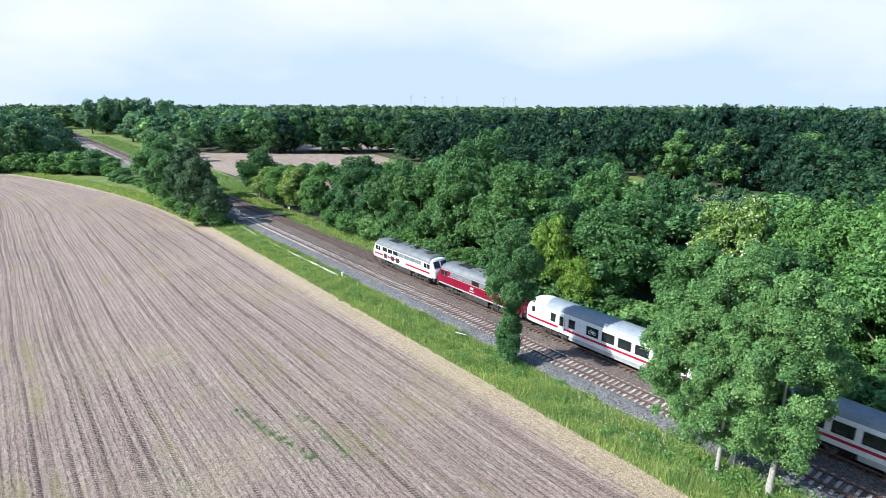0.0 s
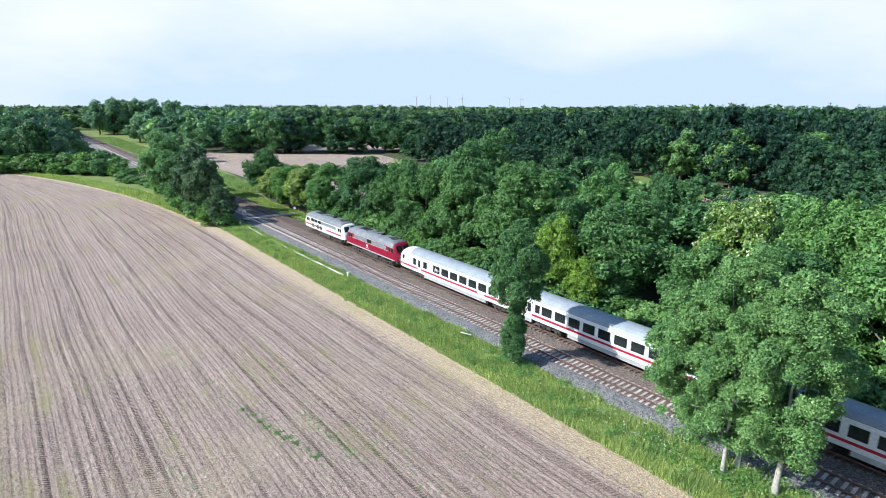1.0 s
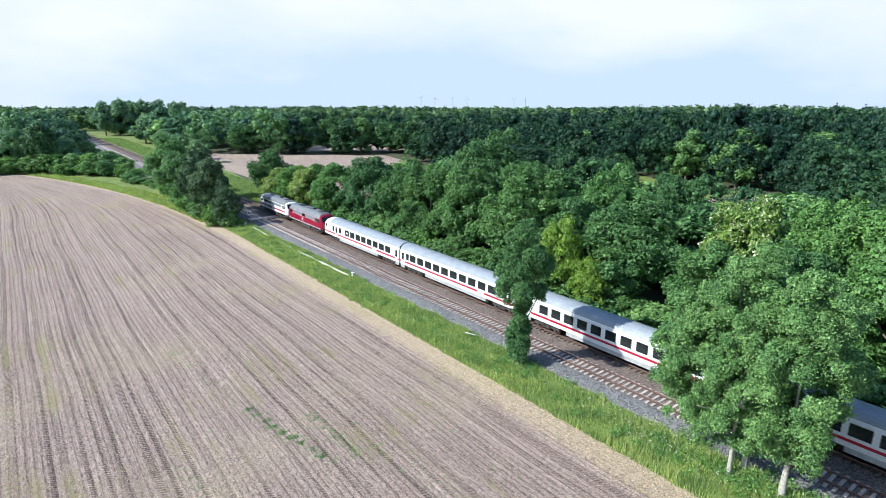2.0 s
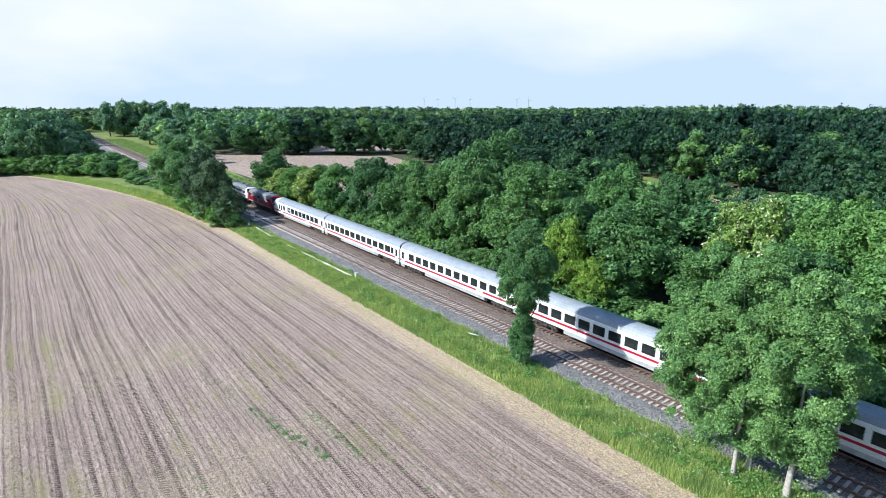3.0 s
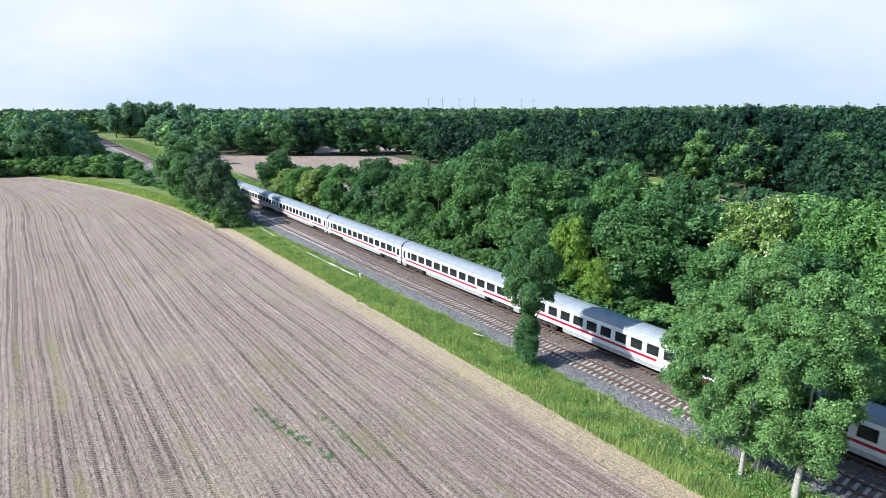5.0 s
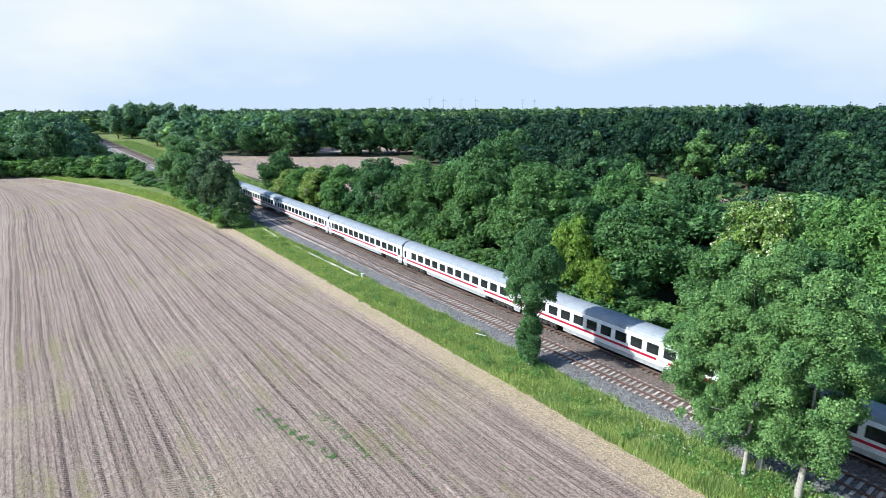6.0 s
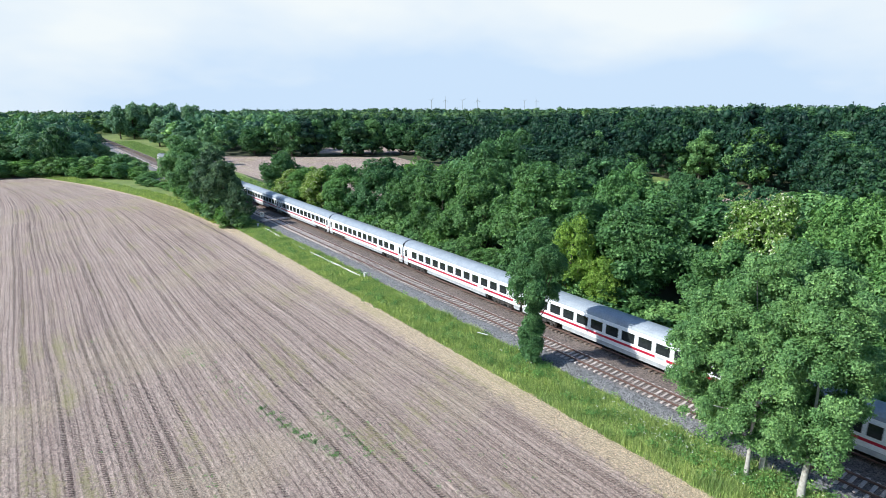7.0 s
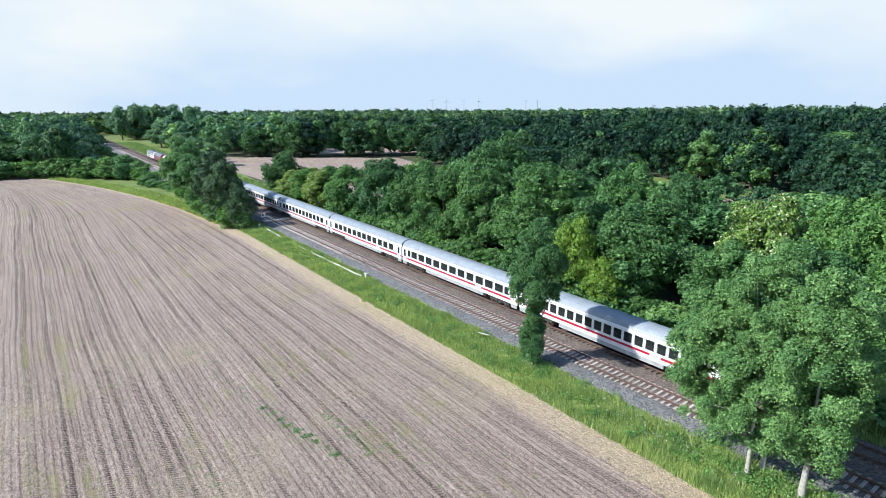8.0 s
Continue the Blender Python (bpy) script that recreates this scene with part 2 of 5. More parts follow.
def soil_mat(name="tilled_soil"):
    """Rows run along v; u is the distance from the field's edge."""
    m, nt, b, N, L = base_mat(name)
    uv = N("ShaderNodeUVMap").outputs[0]
    tc = N("ShaderNodeTexCoord").outputs["Object"]
    def mth(op, a, c=None, d=None):
        n = N("ShaderNodeMath"); n.operation = op
        for k, v in enumerate((a, c, d)):
            if v is None:
                continue
            if hasattr(v, "links"):
                L(v, n.inputs[k])
            else:
                n.inputs[k].default_value = v
        return n.outputs[0]
    def along(su, sv, scale, detail, rough):
        mp = N("ShaderNodeMapping"); mp.inputs["Scale"].default_value = (su, sv, 1)
        L(uv, mp.inputs["Vector"])
        return noise_tex(nt, mp.outputs[0], scale, detail, rough)
    sx = N("ShaderNodeSeparateXYZ"); L(uv, sx.inputs[0])
    u, v = sx.outputs["X"], sx.outputs["Y"]
    broad, row, fine = along(1, 0.010, 0.35, 4, 0.6), along(1, 0.02, 3.4, 5, 0.85), along(1, 0.22, 7.0, 4, 0.75)
    blot = noise_tex(nt, tc, 0.06, 5, 0.6)
    clod = noise_tex(nt, tc, 6.5, 7, 0.85)
    grit = noise_tex(nt, tc, 17.0, 4, 0.8)
    col = ramp(nt, row, [(0.36, (0.245, 0.180, 0.155)), (0.5, (0.330, 0.250, 0.218)), (0.64, (0.425, 0.330, 0.287))])
    col = mixc(nt, col, ramp(nt, broad, [(0.36, (0.86, 0.83, 0.83)), (0.62, (1.10, 1.10, 1.09))]), 0.9, "MULTIPLY")
    col = mixc(nt, col, ramp(nt, fine, [(0.36, (0.55, 0.53, 0.53)), (0.47, (1.0, 1.0, 1.0)), (0.64, (1.16, 1.16, 1.16))]), 0.9, "MULTIPLY")
    # thin drill lines, broken along their length
    ln = mth("ABSOLUTE", mth("SUBTRACT", mth("FRACT", mth("DIVIDE", mth("ADD", u, mth("MULTIPLY", noise_tex(nt, tc, 0.5, 3), 0.22)), 0.50)), 0.5))
    lines = mth("MULTIPLY", mth("LESS_THAN", ln, 0.14), ramp(nt, along(1, 0.5, 2.4, 5, 0.8), [(0.40, (0, 0, 0)), (0.50, (1, 1, 1))]))
    col = mixc(nt, col, (0.46, 0.44, 0.45), mth("MULTIPLY", lines, 0.7), "MULTIPLY")
    # wheel tracks with the bars of the tread
    wob = mth("ADD", u, mth("MULTIPLY", noise_tex(nt, tc, 0.05, 2), 0.5))
    treads = None
    for off in (-3.9, -5.8, -7.7, -10.0, -11.9, -13.1, -14.6, -16.2, -18.0, -20.2, -21.4, -23.1, -25.2, -26.5, -28.0, -28.8, -30.6, -31.5, -32.6, -33.8, -34.7, -36.8, -37.6, -39.3, -40.6, -42.4):
        band = mth("LESS_THAN", mth("ABSOLUTE", mth("SUBTRACT", wob, off)), 0.19)
        treads = band if treads is None else mth("MAXIMUM", treads, band)
    bars = mth("GREATER_THAN", mth("SINE", mth("ADD", mth("MULTIPLY", v, 22.0), mth("MULTIPLY", u, 10.0))), 0.15)
    patchy = ramp(nt, along(1, 0.04, 0.5, 3, 0.6), [(0.42, (0, 0, 0)), (0.56, (1, 1, 1))])
    tread = mth("MULTIPLY", mth("MULTIPLY", treads, bars), patchy)
    col = mixc(nt, col, (0.80, 0.77, 0.78), mth("MULTIPLY", treads, 0.5), "MULTIPLY")
    col = mixc(nt, col, (0.22, 0.20, 0.21), mth("MULTIPLY", tread, 0.9), "MULTIPLY")
    # dry straw in patches, at the edge and in flecks; thin green regrowth
    col = mixc(nt, col, (0.37, 0.30, 0.20), ramp(nt, blot, [(0.52, (0, 0, 0)), (0.70, (0.5, 0.5, 0.5))]))
    edge = mth("MULTIPLY_ADD", noise_tex(nt, tc, 1.1, 7, 0.85), 6.6, u)
    col = mixc(nt, col, (0.52, 0.405, 0.26), ramp(nt, edge, [(0.0, (0, 0, 0)), (1.0, (0.62, 0.62, 0.62))]))
    col = mixc(nt, col, ramp(nt, clod, [(0.36, (0.30, 0.28, 0.28)), (0.47, (0.92, 0.92, 0.92)), (0.62, (1.95, 1.89, 1.80))]), 0.95, "MULTIPLY")
    col = mixc(nt, col, ramp(nt, grit, [(0.34, (0.45, 0.43, 0.43)), (0.5, (1.0, 1.0, 1.0)), (0.66, (1.5, 1.48, 1.44))]), 0.9, "MULTIPLY")
    straw = noise_tex(nt, tc, 9.0, 4, 0.85)
    col = mixc(nt, col, (0.62, 0.55, 0.43), ramp(nt, straw, [(0.57, (0, 0, 0)), (0.61, (0.9, 0.9, 0.9))]))
    green = mth("MULTIPLY", mth("MULTIPLY", along(1, 0.03, 0.9, 3, 0.6), noise_tex(nt, tc, 2.6, 6, 0.85)), mth("MULTIPLY", noise_tex(nt, tc, 0.09, 2), 2.0))
    col = mixc(nt, col, (0.29, 0.27, 0.10), ramp(nt, green, [(0.31, (0, 0, 0)), (0.41, (0.5, 0.5, 0.5))]))
    L(col, b.inputs["Base Color"])
    b.inputs["Roughness"].default_value = 0.95
    b.inputs["Specular IOR Level"].default_value = 0.2
    hgt = mth("SUBTRACT", mth("ADD", clod, mth("MULTIPLY", fine, 0.8)), mth("MULTIPLY", tread, 0.5))
    bump(nt, b, hgt, 1.0, 0.10)
    return m


def ballast_mat():
    m, nt, b, N, L = base_mat("ballast")
    tc = N("ShaderNodeTexCoord").outputs["Object"]
    v = N("ShaderNodeTexVoronoi"); v.inputs["Scale"].default_value = 11.0
    L(tc, v.inputs["Vector"])
    sx = N("ShaderNodeSeparateXYZ"); L(tc, sx.inputs[0])
    wob = N("ShaderNodeMath"); wob.operation = "MULTIPLY_ADD"; L(noise_tex(nt, tc, 0.7, 4), wob.inputs[0]); wob.inputs[1].default_value = 1.2; L(sx.outputs["X"], wob.inputs[2])
    mr = N("ShaderNodeMapRange"); mr.inputs["From Min"].default_value, mr.inputs["From Max"].default_value = -5.6, -4.4
    L(wob.outputs[0], mr.inputs["Value"])
    rust = mixc(nt, (0.148, 0.145, 0.150), (0.165, 0.128, 0.112), mr.outputs[0])
    n = noise_tex(nt, tc, 0.5, 5)
    col = mixc(nt, rust, ramp(nt, n, [(0.3, (0.8, 0.8, 0.8)), (0.7, (1.15, 1.13, 1.1))]), 1.0, "MULTIPLY")
    col = mixc(nt, col, ramp(nt, v.outputs["Color"], [(0.15, (0.30, 0.30, 0.30)), (0.5, (1.0, 1.0, 1.0)), (0.85, (1.6, 1.6, 1.6))]), 0.95, "MULTIPLY")
    L(col, b.inputs["Base Color"])
    b.inputs["Roughness"].default_value = 0.9
    bump(nt, b, v.outputs["Distance"], 0.9, 0.05)
    return m


M_GROUND, M_SOIL, M_BALLAST = ground_mat(), soil_mat(), ballast_mat()


# ---- mesh helpers ----
def mesh_np(name, verts, faces, mats, smooth=False):
    """A mesh from numpy vertices and same-sized faces."""
    me = bpy.data.meshes.new(name)
    verts, faces = np.asarray(verts, np.float32), np.asarray(faces, np.int32)
    k = faces.shape[1]
    me.vertices.add(len(verts)); me.vertices.foreach_set("co", verts.ravel())
    me.loops.add(faces.size); me.loops.foreach_set("vertex_index", faces.ravel())
    me.polygons.add(len(faces)); me.polygons.foreach_set("loop_start", np.arange(0, faces.size, k, dtype=np.int32))
    if smooth:
        me.polygons.foreach_set("use_smooth", np.ones(len(faces), bool))
    me.update(calc_edges=True)
    for mt in (mats if isinstance(mats, (list, tuple)) else [mats]):
        me.materials.append(mt)
    return me


def part(name, bm, material, parent=None, label="", smooth=False):
    """Links a bmesh as one mesh object under a thing or part."""
    me = bpy.data.meshes.new(name)
    for f in bm.faces:
        f.smooth = smooth
    bm.to_mesh(me); bm.free()
    me.materials.append(material)
    ob = new(name, me)
    if parent:
        ob.parent = parent
    return tagged(ob, label)


def share(name, me, parent, m=None, label=""):
    """One more object on a mesh that exists."""
    ob = new(name, me)
    ob.parent = parent
    if m is not None:
        ob.matrix_basis = m
    return tagged(ob, label)


def add_box(bm, x0, x1, y0, y1, z0, z1, bev=0.0):
    r = bmesh.ops.create_cube(bm, size=1, matrix=Matrix.LocRotScale(((x0 + x1) / 2, (y0 + y1) / 2, (z0 + z1) / 2), None, (abs(x1 - x0), abs(y1 - y0), abs(z1 - z0))))
    if bev:
        es = list({e for v in r["verts"] for e in v.link_edges})
        bmesh.ops.bevel(bm, geom=es, offset=bev, segments=2, affect="EDGES", profile=0.6)
    return bm


def box(x0, x1, y0, y1, z0, z1, bev=0.0):
    return add_box(bmesh.new(), x0, x1, y0, y1, z0, z1, bev)


def add_cyl(bm, p, q, r0, r1=None, n=10):
    p, q = Vector(p), Vector(q)
    d = q - p
    m = Matrix.Translation((p + q) / 2) @ d.to_track_quat("Z", "Y").to_matrix().to_4x4()
    bmesh.ops.create_cone(bm, cap_ends=True, segments=n, radius1=r0, radius2=r0 if r1 is None else r1, depth=d.length, matrix=m)
    return bm


def loft(rings, cap=True):
    """Skin of rings of points, each with as many points."""
    bm = bmesh.new()
    vs = [[bm.verts.new(p) for p in r] for r in rings]
    for a, b in zip(vs, vs[1:]):
        for i in range(len(a) - 1):
            bm.faces.new((a[i], a[i + 1], b[i + 1], b[i]))
    if cap:
        for r in (vs[0], vs[-1]):
            try:
                bm.faces.new(r)
            except ValueError:
                pass
    bmesh.ops.recalc_face_normals(bm, faces=bm.faces)
    return bm


# ---- setting ----
GZ = -0.9


def edge_x(y):
    """The field's edge beside the verge."""
    return -12.6 - 0.00172 * max(0.0, y - 75.0) ** 2


def land(x, y):
    """Height of the land, which falls away gently far off."""
    d = math.hypot(x + 47, y + 32)
    az = math.degrees(math.atan2(x + 47, y + 32))
    return GZ - 0.012 * max(0.0, d - 500) * min(1.0, max(0.0, (55 - az) / 50)) - 0.022 * max(0.0, d - 1150)


def make_ground():
    bm = bmesh.new()
    bmesh.ops.create_grid(bm, x_segments=92, y_segments=92, size=4600)
    for v in bm.verts:
        v.co.z = land(v.co.x, v.co.y) - 0.03
    ob = part("ground", bm, M_GROUND)
    tagged(ob, "flat green meadow ground under the wood and fields", "ground", kind="structure")


def make_field():
    """The tilled field: straight ridges along the track that swing left one after another near the far edge."""
    us = [0.0]
    while us[-1] > -70:
        us.append(us[-1] - random.uniform(0.10, 0.20))
    while us[-1] > -230:
        us.append(us[-1] - random.uniform(1.0, 2.0))
    hs = [0.02] + [random.gauss(0, 0.013) if u > -70 else 0 for u in us[1:]]
    ys = list(np.arange(-120, 60, 4.0)) + list(np.arange(60, 229, 2.0))
    u = np.array(us); h = np.array(hs); y = np.array(ys)
    swing = 75.0 + 1.6 * np.minimum(np.abs(u), 60.0)
    ex = np.array([edge_x(v) for v in ys])
    X = -12.6 + u[None, :] - 0.00172 * np.maximum(0.0, y[:, None] - swing[None, :]) ** 2
    X = np.minimum(X, ex[:, None] - 0.002 * np.abs(u)[None, :])
    wig = 0.10 * np.sin(y / 9.0) + 0.06 * np.sin(y / 3.7)
    X = X + wig[:, None] * (np.abs(u)[None, :] > 0.4)
    Y = np.repeat(y[:, None], len(u), 1)
    Z = GZ + 0.02 + h[None, :] * (0.7 + 0.3 * np.sin(Y / 5.0 + u[None, :] * 3))
    V = np.stack([X, Y, Z], -1).reshape(-1, 3)
    n, k = len(y), len(u)
    i = (np.arange(n - 1)[:, None] * k + np.arange(k - 1)[None, :]).ravel()
    Fc = np.stack([i, i + k, i + k + 1, i + 1], -1)
    me = mesh_np("tilled_field", V, Fc, M_SOIL, smooth=False)
    uvl = me.uv_layers.new(name="UVMap")
    UV = np.stack([np.repeat(u[None, :], n, 0), Y], -1).reshape(-1, 2).astype(np.float32)
    uvl.data.foreach_set("uv", UV[Fc.ravel()].ravel())
    tagged(new("tilled_field", me), "bare brown tilled field with straw and tyre rows", "field", kind="structure")


def make_far_field(name, corners, label):
    bm = bmesh.new()
    vs = [bm.verts.new((x, y, GZ - 0.01)) for x, y in corners]
    f = bm.faces.new(vs)
    uvl = bm.loops.layers.uv.new("UVMap")
    for lp in f.loops:
        lp[uvl].uv = (lp.vert.co.x - 400, lp.vert.co.y)
    bmesh.ops.recalc_face_normals(bm, faces=bm.faces)
    if f.normal.z < 0:
        f.normal_flip()
    tagged(part(name, bm, M_SOIL), label, "field", kind="structure")


def strip(xs, zs, y0, y1, step, jitter=0.0):
    """A long sheet along the track from a cross-section."""
    ys = np.arange(y0, y1 + 0.01, step)
    n, k = len(ys), len(xs)
    X = np.repeat(np.array(xs)[None, :], n, 0) + np.random.normal(0, jitter, (n, k))
    Z = np.repeat(np.array(zs)[None, :], n, 0) + np.random.normal(0, jitter * 0.35, (n, k))
    Y = np.repeat(ys[:, None], k, 1)
    V = np.stack([X, Y, Z], -1).reshape(-1, 3)
    i = (np.arange(n - 1)[:, None] * k + np.arange(k - 1)[None, :]).ravel()
    return V, np.stack([i, i + 1, i + k + 1, i + k], -1)


XA = -4.4   # the empty track
XB = 0.0    # the train's track


def make_bed():
    V, Fc = strip([-8.1, -7.5, -7.0, -6.45, -6.0, -3.0, -2.2, -1.4, 1.5, 1.9, 2.6, 3.4], [-1.0, -0.78, -0.54, -0.30, -0.26, -0.26, -0.31, -0.26, -0.26, -0.30, -0.6, -0.95], -300, 470, 1.0, 0.05)
    me = mesh_np("ballast_bed", V, Fc, M_BALLAST, smooth=True)
    tagged(new("ballast_bed", me), "grey and rust-brown stone ballast bed of a double track", "track bed", kind="structure")


def rail_mesh(y0, y1):
    prof = [(-0.07, -0.17), (-0.07, -0.155), (-0.012, -0.13), (-0.012, -0.04), (-0.036, -0.03), (-0.036, 0.0), (0.036, 0.0), (0.036, -0.03), (0.012, -0.04), (0.012, -0.13), (0.07, -0.155), (0.07, -0.17)]
    bm = loft([[(x, y, z) for x, z in prof] for y in (y0, y1)], cap=True)
    return bm


def make_tracks():
    for cx, word, msl in ((XA, "with pale concrete sleepers", M_SLEEPER), (XB, "with brown sleepers", M_SLEEPER_B)):
        root = new("railway_track")
        root.location = (cx, 0, 0)
        tagged(root, "rusty steel railway track " + word + " in ballast", "railway track", kind="structure")
        for sx in (-0.7535, 0.7535):
            r = part("rail", rail_mesh(-300, 470), M_RAIL, root, "rusty steel rail")
            r.location.x = sx
            part("rail_head", box(sx - 0.03, sx + 0.03, -300, 470, 0.0, 0.006), M_RAIL_TOP, root, "polished running surface")
        bm = bmesh.new()
        prof = [(-1.3, 0.0), (-1.25, 0.035), (-0.45, 0.035), (-0.3, 0.0), (0.3, 0.0), (0.45, 0.035), (1.25, 0.035), (1.3, 0.0)]
        a = [bm.verts.new((x, -0.105, z - 0.21)) for x, z in prof]
        b = [bm.verts.new((x, 0.105, z - 0.21)) for x, z in prof]
        a2 = [bm.verts.new((x, -0.13, -0.32)) for x, z in prof]
        b2 = [bm.verts.new((x, 0.13, -0.32)) for x, z in prof]
        for i in range(len(prof) - 1):
            bm.faces.new((a[i], a[i + 1], b[i + 1], b[i]))
            bm.faces.new((a2[i], a2[i + 1], a[i + 1], a[i]))
            bm.faces.new((b[i], b[i + 1], b2[i + 1], b2[i]))
        for i in (0, -1):
            bm.faces.new((a[i], b[i], b2[i], a2[i]))
        bmesh.ops.recalc_face_normals(bm, faces=bm.faces)
        me = bpy.data.meshes.new("sleeper")
        bm.to_mesh(me); bm.free()
        me.materials.append(msl)
        V0 = np.array([v.co[:] for v in me.vertices]); F0 = [tuple(p.vertices) for p in me.polygons]
        n_single = 150
        ys = [-36 + 0.6 * i for i in range(n_single)]
        for y in ys:
            share("sleeper", me, root, pose(random.gauss(0, 0.015), y + random.gauss(0, 0.015), random.gauss(0.0, 0.004), 0, 0, random.gauss(0, 0.5)))
        rest = [y for y in np.arange(-36 + 0.6 * n_single, 460, 0.6)] + [y for y in np.arange(-290, -36.5, 0.6)]
        VV = np.concatenate([V0 + np.array([random.gauss(0, .015), y, random.gauss(0, .004)]) for y in rest])
        F4 = np.array([f for f in F0]); FF = np.concatenate([F4 + i * len(V0) for i in range(len(rest))])
        far = new("sleepers", mesh_np("sleepers", VV, FF, msl))
        far.parent = root
        tagged(far, kind="stuff")


make_ground()
make_field()
make_far_field("far_field", [(18, 112), (40, 92), (66, 106), (84, 150), (92, 170), (100, 206), (68, 228), (36, 256), (26, 262), (18, 210)], "bare brown field behind the hedge, shaded by trees")
make_far_field("clearing_field", [(50, 17), (66, 14), (98, 25), (121, 33), (121, 47), (98, 49), (70, 39), (52, 32)], "bare brown field in a clearing of the wood")
def make_margin():
    bm = bmesh.new()
    f = bm.faces.new([bm.verts.new((x, y, GZ - 0.016)) for x, y in ((44, 12), (68, 8), (100, 18), (128, 30), (132, 58), (140, 98), (144, 132), (120, 136), (100, 86), (78, 60), (60, 50), (44, 36))])
    if f.normal.z < 0:
        f.normal_flip()
    tagged(part("grass_margin", bm, M_GROUND), "green grass margin round the clearing field", "grass", kind="structure")


make_margin()
make_far_field("distant_field", [(70, 248), (128, 222), (150, 262), (90, 290)], "pale bare field behind a row of trees")
make_bed()
make_tracks()


def make_wood_floor():
    """Shaded leaf litter under the trees."""
    bm = bmesh.new()
    bm.faces.new([bm.verts.new((x, y, GZ - 0.022)) for x, y in ((7.6, -300), (330, -300), (330, 330), (100, 430), (30, 420), (27, 270), (15, 150), (8, 112))])
    bmesh.ops.recalc_face_normals(bm, faces=bm.faces)
    for f in bm.faces:
        if f.normal.z < 0:
            f.normal_flip()
    tagged(part("wood_floor", bm, surface("leaf_litter", (0.075, 0.070, 0.035), (0.045, 0.065, 0.025), 0.4, 5, 0.95, 0, 0.5, 0.05)), "dark leaf litter and undergrowth of the wood", "wood floor", kind="structure")


make_wood_floor()


# ---- trees ----
def unit(a):
    return a / np.maximum(np.linalg.norm(a, axis=-1, keepdims=True), 1e-6)


def leaves(rng, P, Nrm, size, long=1.35, up=0.4, jit=0.7):
    """Pointed leaves at P, facing about along Nrm."""
    n = len(P)
    nr = unit(Nrm + np.array([0, 0, up]) + rng.normal(0, jit, (n, 3)))
    t = unit(np.cross(nr, rng.normal(0, 1, (n, 3))))
    b = np.cross(nr, t)
    s = (size * rng.uniform(0.65, 1.35, n))[:, None]
    tip = P + t * s * long * 0.62
    l = P - t * s * long * 0.38 + b * s * 0.5
    r = P - t * s * long * 0.38 - b * s * 0.5
    V = np.stack([tip, l, r], 1).reshape(-1, 3)
    return V, np.arange(3 * n).reshape(n, 3)


def ico(sub):
    bm = bmesh.new()
    bmesh.ops.create_icosphere(bm, subdivisions=sub, radius=1)
    V = np.array([v.co[:] for v in bm.verts]); F = np.array([[v.index for v in f.verts] for f in bm.faces])
    bm.free()
    return V, F


ICO1 = ico(1)

def lobes_of(rng, rx, rz, zc, n, lr, low=-0.85, deep=0.35):
    """Leafy boughs spread over an egg-shaped crown."""
    out = []
    k = 0
    while len(out) < n and k < n * 40:
        k += 1
        d = unit(rng.normal(0, 1, 3))
        if d[2] < low:
            continue
        f = rng.uniform(deep, 0.98) ** 0.6
        taper = 1.0 - 0.22 * max(0, d[2]) - 0.15 * max(0, -d[2])
        wob = rng.uniform(0.82, 1.12)
        c = np.array([d[0] * rx * taper * f * wob, d[1] * rx * taper * f * wob, zc + d[2] * rz * f])
        out.append((c, lr * rng.uniform(0.5, 1.35)))
    return out


def crown_arrays(rng, lobes, n_leaf, size, core=0.5, squash=0.95, up=0.3, spray=0.3, per=13, out=0.45):
    """Leaves in flat sprays over the boughs, over a few coarse inner masses."""
    C = np.array([c for c, r in lobes]); R = np.array([r for c, r in lobes])
    mid = C.mean(0)
    n_spray = n_leaf // per
    idx = rng.choice(len(lobes), n_spray * 4, p=R ** 2 / (R ** 2).sum())
    d = unit(rng.normal(0, 1, (len(idx), 3)) + out * unit(C[idx] - mid))
    d[:, 2] = np.where(d[:, 2] < -0.55, -d[:, 2] * 0.6, d[:, 2])
    d = unit(d)
    P = C[idx] + d * (R[idx] * rng.uniform(0.72, 1.16, len(idx)))[:, None] * np.array([1, 1, squash])
    # drop what lies deep inside another bough
    keep = np.ones(len(P), bool)
    for c, r in lobes:
        q = (P - c) / np.array([1, 1, squash])
        keep &= (np.einsum("ij,ij->i", q, q) > (0.66 * r) ** 2)
    P, d = P[keep][:n_spray], d[keep][:n_spray]
    n = len(P)
    nr = unit(d + np.array([0, 0, up]) + rng.normal(0, 0.42, (n, 3)))
    t = unit(np.cross(nr, rng.normal(0, 1, (n, 3)))); b = np.cross(nr, t)
    rs = spray * rng.uniform(0.55, 1.35, n)
    o = rng.normal(0, 0.55, (n, per, 3))
    fall = -0.45 * (o[..., 0] ** 2 + o[..., 1] ** 2) + 0.28 * o[..., 2]
    Q = P[:, None] + rs[:, None, None] * (o[..., :1] * t[:, None] + o[..., 1:2] * b[:, None] + fall[..., None] * nr[:, None])
    NN = np.repeat(nr, per, 0)
    V, F = leaves(rng, Q.reshape(-1, 3), NN, size, up=0.1, jit=0.42)
    if core:
        vs, fs, k = [V], [F], len(V)
        cv, cf = ICO1
        for c, r in lobes:
            vs.append(c + cv * (1 + rng.normal(0, 0.12, (len(cv), 1))) * r * core * np.array([1, 1, squash])); fs.append(cf + k); k += len(cv)
        V, F = np.concatenate(vs), np.concatenate(fs)
    return V, F


